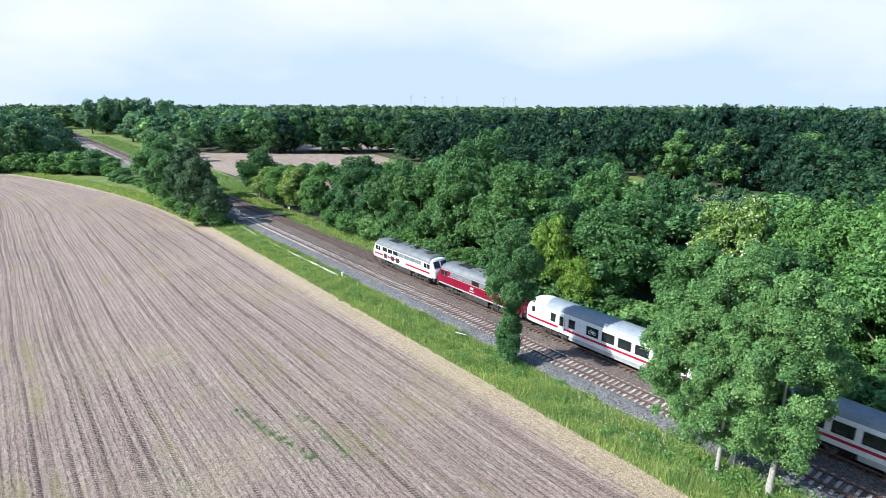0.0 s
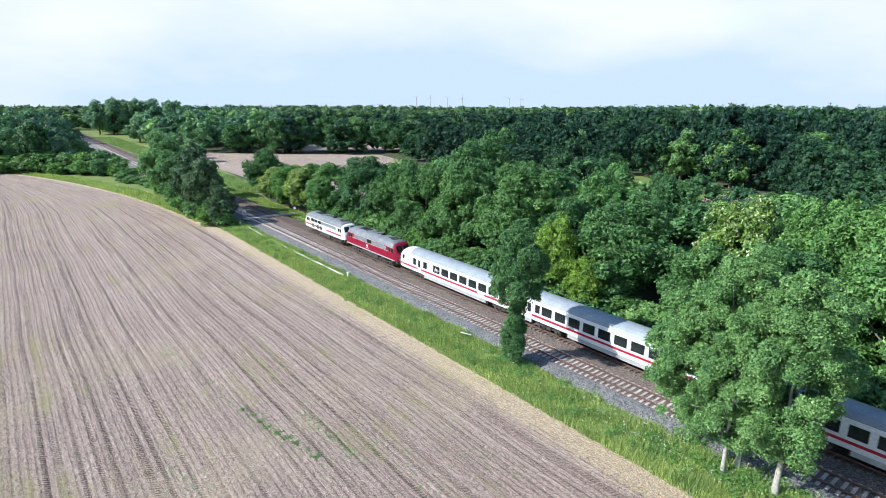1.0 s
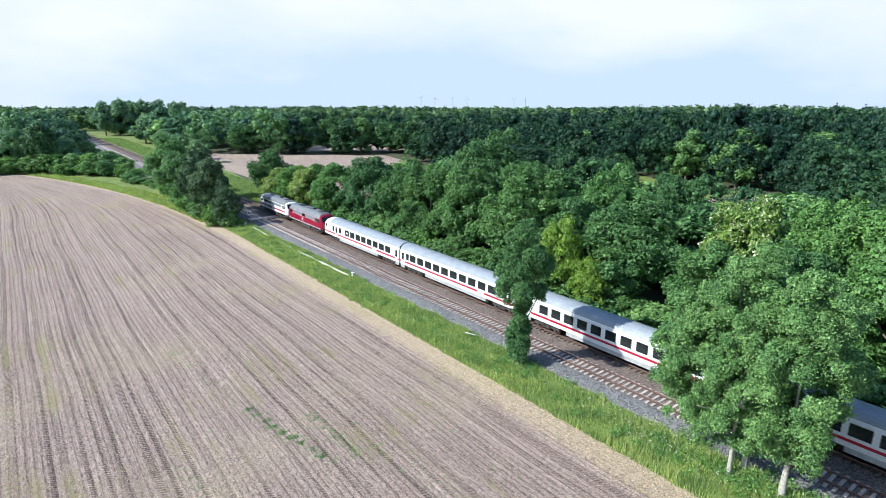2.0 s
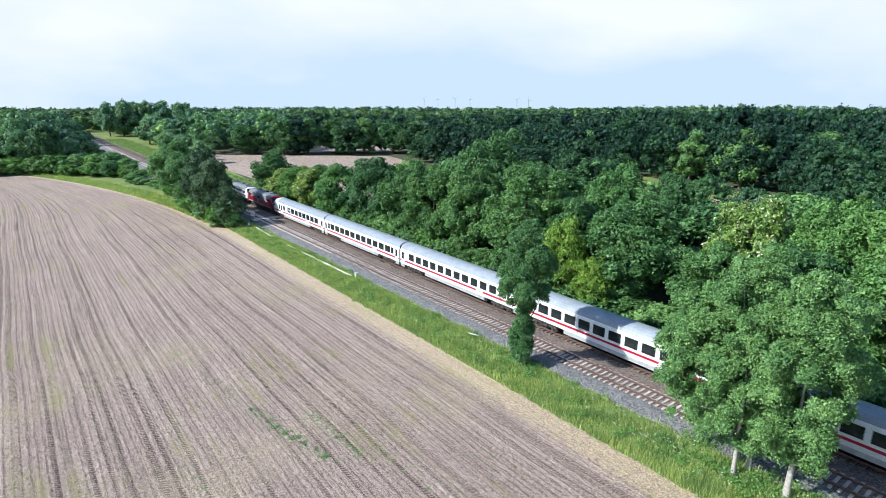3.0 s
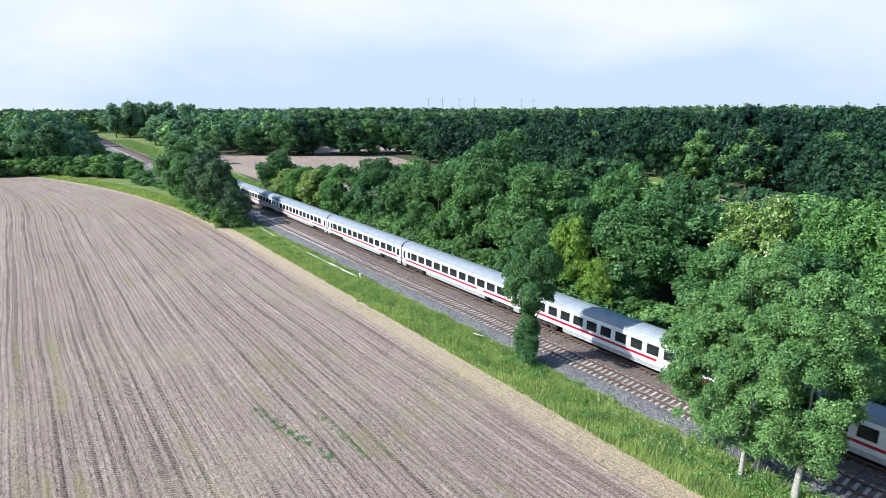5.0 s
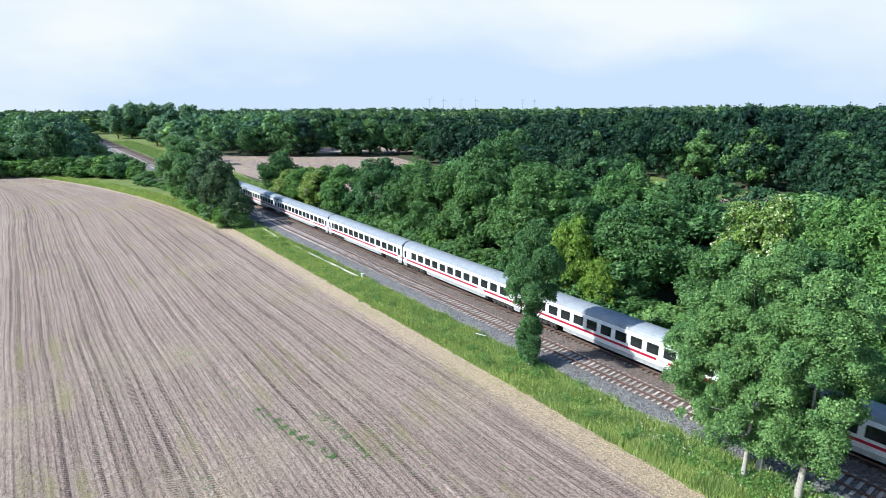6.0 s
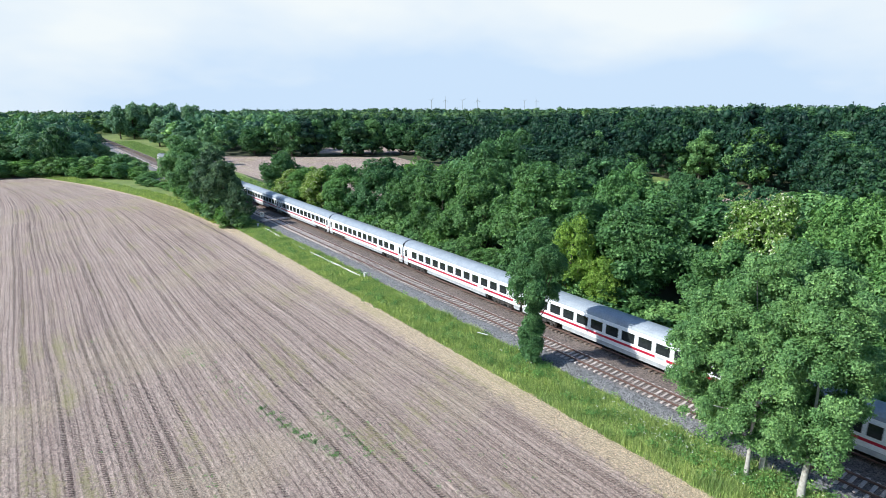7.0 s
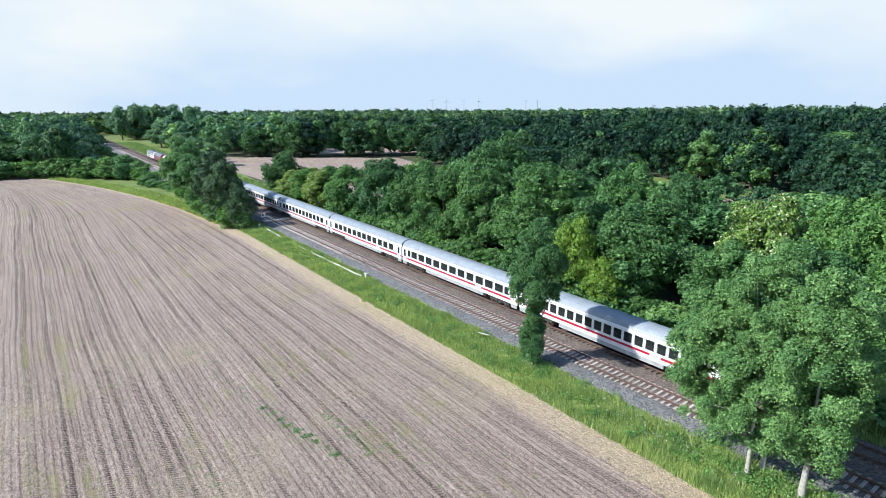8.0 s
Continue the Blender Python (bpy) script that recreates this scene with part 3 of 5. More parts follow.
def trunk_bm(rng, h, r, lobes, limbs=6, lean=0.0, fork=0.25):
    bm = bmesh.new()
    p = Vector((0, 0, -0.3))
    n = 7
    top = h * 0.8
    pts = []
    for i in range(n + 1):
        k = i / n
        pts.append((Vector((math.sin(k * 2.1) * lean * h * 0.1 + rng.normal(0, 0.04) * i * 0.3, rng.normal(0, 0.04) * i * 0.3, -0.3 + (top + 0.3) * k)), r * (1.25 if i == 0 else 1) * (1 - 0.82 * k)))
    rings = []
    for c, rr in pts:
        rings.append([(c.x + rr * math.cos(a), c.y + rr * math.sin(a), c.z) for a in np.linspace(0, 2 * math.pi, 9)])
    sk = loft(rings, cap=False)
    me = bpy.data.meshes.new("tmp"); sk.to_mesh(me); sk.free(); bm.from_mesh(me); bpy.data.meshes.remove(me)
    pick = rng.choice(len(lobes), min(limbs, len(lobes)), replace=False)
    for i in pick:
        c = Vector(lobes[i][0])
        k = min(0.85, max(fork, c.z / top * 0.6))
        a = pts[int(k * n)]
        mid = a[0].lerp(c, 0.55) + Vector((0, 0, -0.3))
        add_cyl(bm, a[0], mid, a[1] * 0.55, a[1] * 0.35, 6)
        add_cyl(bm, mid, c, a[1] * 0.35, 0.03, 6)
    bmesh.ops.remove_doubles(bm, verts=bm.verts, dist=0.0005)
    return bm


def make_tree(name, seed, h, rx, rz, zc, n_lobes, lr, n_leaf, size, mat, label, trunk_r=0.3, bark=None, limbs=6, core=0.55, up=0.3, low=-0.9, category="tree"):
    """A tree as an Empty with trunk and crown, at the origin."""
    rng = np.random.default_rng(seed)
    lobes = lobes_of(rng, rx - lr * 0.6, rz - lr * 0.5, zc, n_lobes, lr, low)
    root = new(name)
    part("trunk", trunk_bm(rng, h, trunk_r, lobes, limbs), bark or M_BARK_DARK, root, "", True)
    V, F = crown_arrays(rng, lobes, n_leaf, size, core, up=up, spray=max(0.3, size * 1.5), per=13 if n_leaf > 10000 else 8)
    share("crown", mesh_np("crown", V, F, mat), root)
    return tagged(root, label, category)


def place(ob, x, y, h, w, rz=None, z=GZ):
    m = pose(x, y, z, 0, 0, random.uniform(0, 360) if rz is None else rz)
    c = copy_thing(ob, m)
    c.scale = (w, w, h)
    return c


def drop(ob):
    for o in (*ob.children_recursive, ob):
        bpy.data.objects.remove(o)


# prototypes, ten metres tall with crowns four metres in radius, scaled when placed
def proto(seed, mat, label, n_leaf=30000, size=0.15, n_lobes=80, lr=0.92, rx=4.0, rz=4.9, zc=5.3, name="tree", cat="tree", trunk_r=0.22, core=0.55):
    return make_tree(name, seed, 10, rx, rz, zc, n_lobes, lr, n_leaf, size, mat, label, trunk_r, core=core, category=cat)


def grove(rows, protos, group):
    """Trees at (x, y, height, crown radius)."""
    for i, (x, y, h, r) in enumerate(rows):
        c = place(protos[i % len(protos)], x, y, (h - GZ) / 10.0, r / 3.5)
        tagged(c, group=group)


def make_mid_trees():
    oak = [proto(11, M_LEAF_DARK, "dark green oak at the edge of the wood beside the track"), proto(12, M_LEAF_DARK, "full green oak at the edge of the wood beside the track"), proto(13, M_LEAF_DARK, "broad dark green oak at the edge of the wood", lr=0.85, n_lobes=95)]
    aca = [proto(21, M_LEAF_BLOOM, "light green false acacia with white blossom behind the track"), proto(22, M_LEAF_LIGHT, "light green false acacia behind the track")]
    light = [proto(31, M_LEAF_LIGHT, "bright green deciduous tree at the edge of the wood")]
    mid = proto(32, M_LEAF, "round green broadleaved tree at the corner of the field")
    yel = [proto(41, M_LEAF_YELLOW, "slender yellow-green tree beside the track", n_leaf=16000, rz=5.0, core=0.42)]
    g = "trees at the edge of the wood"
    grove([(9, 117, 11.4, 5.2), (12, 127, 9, 4.4), (11, 66, 14.2, 6.2), (12, 55.5, 13.6, 5.6), (11, 46.5, 13.6, 5.4), (12, 37, 14.6, 5.8), (19, 42, 19.0, 6.6), (12, 25.5, 16, 6.2), (20, 52, 14, 6), (20, 32, 15, 6), (29.5, 12.5, 15, 4.8)], oak, g)
    grove([(13, 8, 13.6, 6.2), (14, 17.5, 12.5, 5), (12, -4, 11, 5), (11, -12, 12, 5.0), (12, -39, 16, 6), (14, -50, 17, 6.5)], oak, g)
    low = [proto(71, M_LEAF_DARK, "dark green tree inside the wood", n_leaf=8000, size=0.27, n_lobes=56, lr=1.05, zc=5.0, rz=5.1), proto(72, M_LEAF, "green tree inside the wood", n_leaf=8000, size=0.27, n_lobes=56, lr=1.05, zc=5.0, rz=5.1)]
    grove([(23, -33, 18, 6.5), (24, -8, 14, 5.5), (27, 5, 12.5, 6), (30, 20, 13, 6), (29, 34, 14, 6), (28, 60, 13.5, 6), (20, 70, 12.5, 5.5), (21, 78, 10, 4.5), (32, 48, 13, 6)], low, g)
    grove([(34, -20, 16, 6.5), (36, -2, 13, 6), (40, 62, 12.5, 6), (38, 68, 12, 6), (44, 48, 12, 6), (48, -12, 15, 6.5), (44, -32, 17, 7), (38, 10, 10, 4.5)], low, g)
    grove([(8.5, 108, 8.2, 4.6), (8, 99, 9.2, 4.8), (8, 90, 9.8, 4.8), (9, 79.5, 11.6, 5.2), (16, -5.5, 15.6, 5.4), (18, -10.5, 15.4, 4.5), (12, 103, 9, 4.5), (12, 94, 10, 4.5)], aca, g)
    grove([(27, 20.5, 15.8, 5.4), (11, -21, 14.5, 5.6), (13, -29, 17.0, 6.2), (20, -19, 17.5, 6.5), (19, -12, 15.5, 5), (10.5, -33, 14, 5)], light, g)
    grove([(7.8, 14.5, 11.0, 3.2), (7.5, 9, 7, 2.6)], yel, "young trees at the edge of the wood")
    # far side of the field, beyond the crossing
    g = "trees along the far railway"
    grove([(-36, 216, 13, 6), (-50, 226, 13, 7), (-62, 222, 12, 7), (-58, 236, 14, 7), (-29, 222, 9, 4.5)], oak, g)
    # crowns whose leaf colour is paled to stand for haze
    pale = [proto(81, M_LEAF_HAZE, "tall green broadleaved tree beside the far railway, paled as by haze", n_leaf=6500, size=0.32, n_lobes=48, lr=1.1, zc=4.9, rz=5.2), proto(82, M_LEAF_HAZE, "green broadleaved tree beside the far railway, paled as by haze", n_leaf=6500, size=0.32, n_lobes=40, lr=1.25, zc=4.9, rz=5.2)]
    grove([(-11, 140, 12.5, 4.6), (-12.5, 127, 16, 6.0), (-13.5, 116, 12.5, 5.2)], [mid], g)
    grove([(12, 432, 22, 8), (20, 428, 23.5, 8), (30, 436, 22.5, 8), (38, 430, 23, 8), (47, 434, 23.5, 8), (56, 430, 22, 8), (64, 438, 22, 8), (24, 300, 11, 6), (20, 340, 13, 7), (28, 372, 14, 8), (-38, 221, 14.5, 6.5), (-30, 214, 11, 5), (-22, 226, 9, 5), (-56, 230, 14, 7), (22, 320, 12, 6), (26, 352, 14, 7), (17, 270, 9, 5), (16, 250, 9.5, 4.8), (19, 285, 10, 5), (15.5, 234, 9, 4.6), (16.5, 218, 8.5, 4.4)], pale, "tall trees beside the far railway")
    grove([(60, 238, 17, 7), (72, 236, 16, 7), (85, 231, 18, 7.5), (97, 224, 16, 7), (109, 216, 15.5, 7), (118, 207, 14, 6.5), (46, 250, 14, 7)], low, "trees at the end of the far field")
    grove([(136, 54, 17, 7.5), (152, 36, 16.5, 8), (141, 74, 15.5, 7), (131, 112, 14, 6.5), (118, 138, 14, 6.5)], low[1:], "trees at the far edge of the clearing")
    grove([(345, 98, 25, 9), (356, 90, 21.5, 8)], low[:1], "tall trees over the wood")
    for ob in oak + low + pale + aca + light + yel + [mid]:
        drop(ob)
    pine = [make_tree("pine_tree", 51, 10, 3.8, 5.2, 5.0, 90, 0.75, 18000, 0.19, M_NEEDLE, "dark grey-green pine at the corner of the field", 0.2, core=0.4)]
    grove([(-12.6, 103, 14.2, 4.8), (-12.6, 95, 12.4, 4.6), (-12.0, 87, 7.5, 3.2)], pine, "pines at the corner of the field")
    for ob in pine:
        drop(ob)
    bush = [proto(61, M_LEAF, "dense green bush at the end of the field", n_leaf=4000, size=0.38, n_lobes=30, lr=1.6, zc=4.0, rz=5.0, name="bush", cat="bush"), proto(62, M_LEAF_LIGHT, "light green bush at the end of the field", n_leaf=4000, size=0.38, n_lobes=30, lr=1.6, zc=4.0, rz=5.0, name="bush", cat="bush")]
    grove([(-18, 196, 8, 4.2), (-23, 199, 7.6, 4.2), (-28, 203, 7.0, 4.2), (-33, 206, 7.8, 4.4), (-39, 210, 6.5, 4.4), (-46, 214, 6, 5), (-54, 216, 6, 6), (-16, 183, 4.5, 3), (-20, 188, 5.5, 3.4), (-25, 193, 5, 3.4), (-15, 190, 6, 3.6), (-31, 199, 4, 3), (-14.5, 174, 3, 2.4), (-64, 216, 4, 6), (-15.5, 163, 1.8, 2.4), (-13.2, 157, 1.4, 2.0), (-12.5, 150, 1.6, 2.2), (-11.5, 143, 2.0, 2.0), (-17, 168, 2.4, 2.2), (-12, 181, 2.6, 2.6)], bush, "bushes at the end of the field")
    grove([(-11.8, 86, 3.2, 1.8), (-12.8, 90, 4.6, 3.2), (-13.5, 98, 4.6, 3.4), (-13.5, 107, 4.6, 3.4), (-13, 118, 4.6, 3.6), (-12, 136, 4, 3)], bush, "bushes at the corner of the field")
    bush.append(proto(63, M_LEAF_DARK, "dark green undergrowth bush at the edge of the wood", n_leaf=4000, size=0.36, n_lobes=34, lr=1.3, zc=4.0, rz=5.0, name="bush", cat="bush"))
    for y in np.arange(-46, 76, 3.6):
        grove([(8.4 + random.uniform(-0.9, 1.2), y, random.uniform(3.2, 6.5), random.uniform(2.2, 3.2))], [random.choice((bush[2], bush[2], bush[0], bush[1], bush[2]))], "undergrowth at the edge of the wood")
    for ob in bush:
        drop(ob)


def make_near_trees():
    """The three-trunk maple group beside the track and the ivy-clad tree."""
    rng = np.random.default_rng(5)
    root = new("maple_tree")
    root.location = (-8.7, -17.6, GZ + 0.4)
    lobes = []
    for cx, cy, zc, rx, rz, n, lr in ((0.2, 4.2, 7.6, 3.9, 6.2, 190, 0.56), (0.8, 1.0, 9.6, 4.4, 7.2, 240, 0.58), (0.1, -2.7, 8.9, 3.9, 7.4, 200, 0.56)):
        for c, r in lobes_of(rng, rx - 0.4, rz - 0.4, zc, n, lr):
            if c[2] > 2.5 and c[1] + cy > -3.9 - 0.22 * (c[2] - 4):
                lobes.append((c + np.array([cx, cy, 0]), r))
    for k in range(70):
        a, q = rng.uniform(0, 6.28), rng.uniform(0.5, 3.2)
        lobes.append((np.array([0.3 + q * 0.8 * math.cos(a), 1.6 + q * 1.15 * math.sin(a), rng.uniform(2.5, 4.8)]), rng.uniform(0.3, 0.6)))
    for k in range(44):
        a, q = rng.uniform(0, 6.28), rng.uniform(0.3, 1.7)
        lobes.append((np.array([q * 0.9 * math.cos(a) - 0.2, -2.3 + q * math.sin(a), rng.uniform(3.0, 6.4)]), rng.uniform(0.3, 0.6)))
    V, F = crown_arrays(rng, lobes, 290000, 0.108, core=0.36, up=0.45, squash=0.95, spray=0.34, per=20)
    share("crown", mesh_np("crown", V, F, M_LEAF), root)
    for x, y, r, lx, ly in ((-0.5, 0.75, 0.17, 0.3, 2.6), (0.75, 0.3, 0.2, 0.6, -0.3), (-0.05, -2.6, 0.24, 0.0, -2.8)):
        near = [(c - np.array([x, y, 0]), q) for c, q in lobes if abs(c[1] - ly) < 2]
        t = part("trunk", trunk_bm(rng, 12, r, near, 5, -0.12, 0.62), M_BARK, root, "pale grey maple trunk", True)
        t.location = (x, y, 0)
    tagged(root, "leafy green maple with three pale trunks beside the track", "tree")
    # the next tree of the row, whose shade falls on the track
    root = make_tree("maple_tree", 95, 13, 4.6, 6.6, 8.6, 80, 0.95, 15000, 0.22, M_LEAF, "leafy green maple standing alone beside the track", 0.24, M_BARK, core=0)
    root.location = (-9.2, -31.5, GZ + 0.4)
    root = new("ivy_tree")
    root.location = (-8.8, 4.6, GZ + 0.4)
    lobes = []
    for name, mat, n_leaf, rows in (("ivy", M_LEAF_DARK, 30000, ((2.6, 1.3, 3.2, 44, 0.5), (5.6, 0.9, 2.4, 30, 0.42))), ("crown", M_LEAF_DARK, 46000, ((9.0, 3.6, 3.0, 40, 0.75), (11.6, 2.9, 3.0, 34, 0.75)))):
        some = []
        for zc, rx, rz, n, lr in rows:
            some += lobes_of(rng, rx - 0.3, rz - 0.3, zc, n, lr)
        V, F = crown_arrays(rng, some, n_leaf, 0.115, core=0.45, spray=0.26, per=14)
        share(name, mesh_np(name, V, F, mat), root)
        lobes += some
    part("trunk", trunk_bm(rng, 12, 0.24, lobes, 8), M_BARK_DARK, root, "", True)
    tagged(root, "slim dark green tree clad in ivy beside the track", "tree")


def in_poly(x, y, poly):
    c = False
    j = len(poly) - 1
    for i in range(len(poly)):
        xi, yi = poly[i]; xj, yj = poly[j]
        if (yi > y) != (yj > y) and x < (xj - xi) * (y - yi) / (yj - yi) + xi:
            c = not c
        j = i
    return c


OPEN_LAND = [
    [(-13, -400), (-13, 90), (-14, 200), (-12, 480), (10, 480), (26, 400), (24, 300), (16, 250), (16, 150), (16, 118), (17, 70), (17, -400)],
    [(14, 78), (62, 76), (70, 104), (88, 150), (94, 168), (102, 206), (68, 231), (36, 258), (14, 262)],
    [(50, 15), (66, 11), (98, 21), (124, 33), (128, 60), (136, 100), (140, 130), (124, 132), (104, 84), (80, 56), (56, 44), (50, 34)],
    [(72, 250), (128, 224), (148, 262), (90, 290)],
    [(-400, -400), (-13, -400), (-13, 196), (-70, 232), (-400, 232)],
    [(-14, 196), (-14, 330), (-24, 330), (-26, 204)],
]


def make_forest():
    """The wide wood behind: crowns by distance, each in clumps of leaves."""
    rng = np.random.default_rng(8)
    def template(n_lobes, lr, n_leaf, size, core, conif=False):
        if conif:
            lob = []
            for k in np.linspace(0.2, 1.0, n_lobes):
                a = rng.uniform(0, 6.28)
                rr = 2.0 * (1.03 - k)
                lob.append((np.array([rr * 0.3 * math.cos(a), rr * 0.3 * math.sin(a), 10.5 * k]), 0.35 + rr * 0.8))
        else:
            # a domed crown: boughs on a wide cap, with undergrowth below
            lob = [(np.array([c[0], c[1], max(c[2], 0.8)]), r) for c, r in lobes_of(rng, 4.3 - lr * 0.7, 4.9 - lr * 0.5, 5.0, n_lobes, lr, -0.9, 0.72)]
        return crown_arrays(rng, lob, n_leaf, size, core, spray=size * 1.4, per=7, out=0.9)
    tiers = [
        ([template(80, 0.85, 5600, 0.20, 0.50) for _ in range(5)], 10.5, 60, 125),
        ([template(70, 0.9, 4000, 0.23, 0.52) for _ in range(5)], 10.8, 125, 185),
        ([template(46, 1.0, 1900, 0.33, 0.58) for _ in range(6)], 11.2, 185, 280),
        ([template(24, 1.3, 600, 0.54, 0.70) for _ in range(6)], 12.5, 280, 520),
        ([template(10, 1.9, 170, 0.95, 0.90) for _ in range(4)] + [template(7, 1, 110, 0.7, 0.85, True) for _ in range(2)], 16, 520, 1150),
    ]
    ex, ey = -47.0, -32.0
    for ti, (tpl, sp, d0, d1) in enumerate(tiers):
        stands = {}
        for gx in np.arange(-d1, d1, sp):
            for gy in np.arange(-d1, d1, sp):
                x, y = gx + ex + rng.uniform(-0.42, 0.42) * sp, gy + ey + rng.uniform(-0.42, 0.42) * sp
                d = math.hypot(x - ex, y - ey)
                if d < d0 or d >= d1:
                    continue
                az = math.degrees(math.atan2(x - ex, y - ey))
                if az < -7 or az > 82 or (d > 270 and (az < -3 or az > 78)):
                    continue
                if any(in_poly(x, y, p) for p in OPEN_LAND):
                    continue
                V, F = tpl[rng.integers(len(tpl))]
                a = rng.uniform(0, 6.28)
                h = rng.uniform(1.3, 1.85) * (1.0 if d < 420 else 0.94)
                w = rng.uniform(0.85, 1.5) * sp / 8.2
                if x < 60 and y < 112:
                    h *= 0.80
                if d > 200:
                    h *= 1.0 + 0.30 * min(1.0, max(0.0, (az - 45) / 20))
                h *= 1.0 + 0.22 * noise.noise(Vector((x / 45, y / 45, 3.1)))
                c, s = math.cos(a), math.sin(a)
                X = np.stack([(V[:, 0] * c - V[:, 1] * s) * w + x, (V[:, 0] * s + V[:, 1] * c) * w + y, V[:, 2] * h + land(x, y)], 1)
                # three stands: broadleaves along the railway with haze in their colour, a paler wood with conifers far
                # off, old oaks between
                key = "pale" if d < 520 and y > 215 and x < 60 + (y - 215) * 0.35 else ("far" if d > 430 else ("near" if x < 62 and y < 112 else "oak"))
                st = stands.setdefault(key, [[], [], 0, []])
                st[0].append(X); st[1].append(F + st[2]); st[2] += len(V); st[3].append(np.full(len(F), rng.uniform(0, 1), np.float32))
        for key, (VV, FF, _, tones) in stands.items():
            mat, word = {"pale": (M_WOOD_HAZE, "green broadleaved wood along the far railway, paled as by haze"), "far": (M_WOOD_FAR, "distant paler green wood with some conifers on the horizon"), "oak": (M_WOOD, "wide dark green oak wood behind the railway"), "near": (M_WOOD_NEAR, "green mixed wood beside the railway")}[key]
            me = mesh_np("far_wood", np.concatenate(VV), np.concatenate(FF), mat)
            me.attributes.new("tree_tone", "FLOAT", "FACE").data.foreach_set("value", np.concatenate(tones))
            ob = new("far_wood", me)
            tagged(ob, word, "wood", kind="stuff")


make_mid_trees()
make_near_trees()
make_forest()


def make_grass():
    """Tall verge grass, in blades."""
    rng = np.random.default_rng(3)
    def sow(n, x0, x1, y0, y1, hmin, hmax, wd, name, label, zf, follow=False):
        y = y0 + (y1 - y0) * rng.uniform(0, 1, n) ** 1.5
        x = rng.uniform(x0, x1, n)
        if follow:
            x = x + np.array([edge_x(v) + 12.0 for v in y]) * 0.9
        patch = 0.6 + 0.5 * np.sin(x * 1.7 + 0.6 * y) * np.sin(y * 0.43 + 2) + rng.normal(0, 0.15, n)
        h = np.clip(rng.uniform(hmin, hmax, n) * np.clip(patch, 0.4, 1.4), 0.08, 2)
        V = []
        a = rng.uniform(0, 6.28, (n, 4)); ln = rng.uniform(0.1, 0.6, (n, 4))
        z = zf(x)
        for k in range(4):
            bx, by = x + rng.normal(0, 0.10, n), y + rng.normal(0, 0.10, n)
            dx, dy = np.cos(a[:, k]), np.sin(a[:, k])
            w = wd * rng.uniform(0.7, 1.4, n)
            hh = h * rng.uniform(0.7, 1.1, n)
            p0 = np.stack([bx - dy * w, by + dx * w, z - 0.05], 1)
            p1 = np.stack([bx + dy * w, by - dx * w, z - 0.05], 1)
            p2 = np.stack([bx + dx * ln[:, k] * hh, by + dy * ln[:, k] * hh, z + hh], 1)
            V.append(np.stack([p0, p1, p2], 1))
        V = np.concatenate(V).reshape(-1, 3)
        F = np.arange(len(V)).reshape(-1, 3)
        tagged(new(name, mesh_np(name, V, F, M_GRASS)), label, "grass", kind="stuff")
    zl = lambda x: np.interp(x, [-13, -11, -8.6, -7.3], [GZ + 0.02, -0.75, -0.6, -0.58])
    zr = lambda x: np.full_like(x, GZ)
    sow(76000, -12.3, -7.15, -46, 130, 0.3, 0.85, 0.024, "tall_grass", "tall yellow-green verge grass between field and track", zl, True)
    sow(9000, -14, -8.0, 95, 215, 0.4, 0.9, 0.08, "tall_grass", "tall verge grass at the end of the field", zl, True)
    sow(14000, 4.0, 15.5, 125, 400, 0.3, 0.9, 0.10, "tall_grass", "tall meadow grass beside the far railway", zr)
    sow(5000, -13.5, -9.0, 165, 330, 0.3, 0.8, 0.10, "tall_grass", "rough grass between far railway and bushes", zr)
    sow(16000, 3.0, 7.5, -40, 140, 0.3, 0.8, 0.05, "tall_grass", "bright green grass between track and wood", zr)


def make_verge():
    xs, zs = [-12.9, -12.2, -11.2, -9.8, -8.7, -7.5], [GZ - 0.1, GZ + 0.03, -0.78, -0.66, -0.62, -0.70]
    V, F = strip(xs, zs, -120, 210, 1.0, 0.10)
    V[:, 0] += np.array([(edge_x(y) + 12.0) for y in V[:, 1]]) * np.interp(V[:, 0], [-12.9, -8.7], [1, 0])
    tagged(new("verge", mesh_np("verge", V, F, M_GROUND, True)), "grassy verge between field and track", "verge", kind="structure")


make_verge()
make_grass()


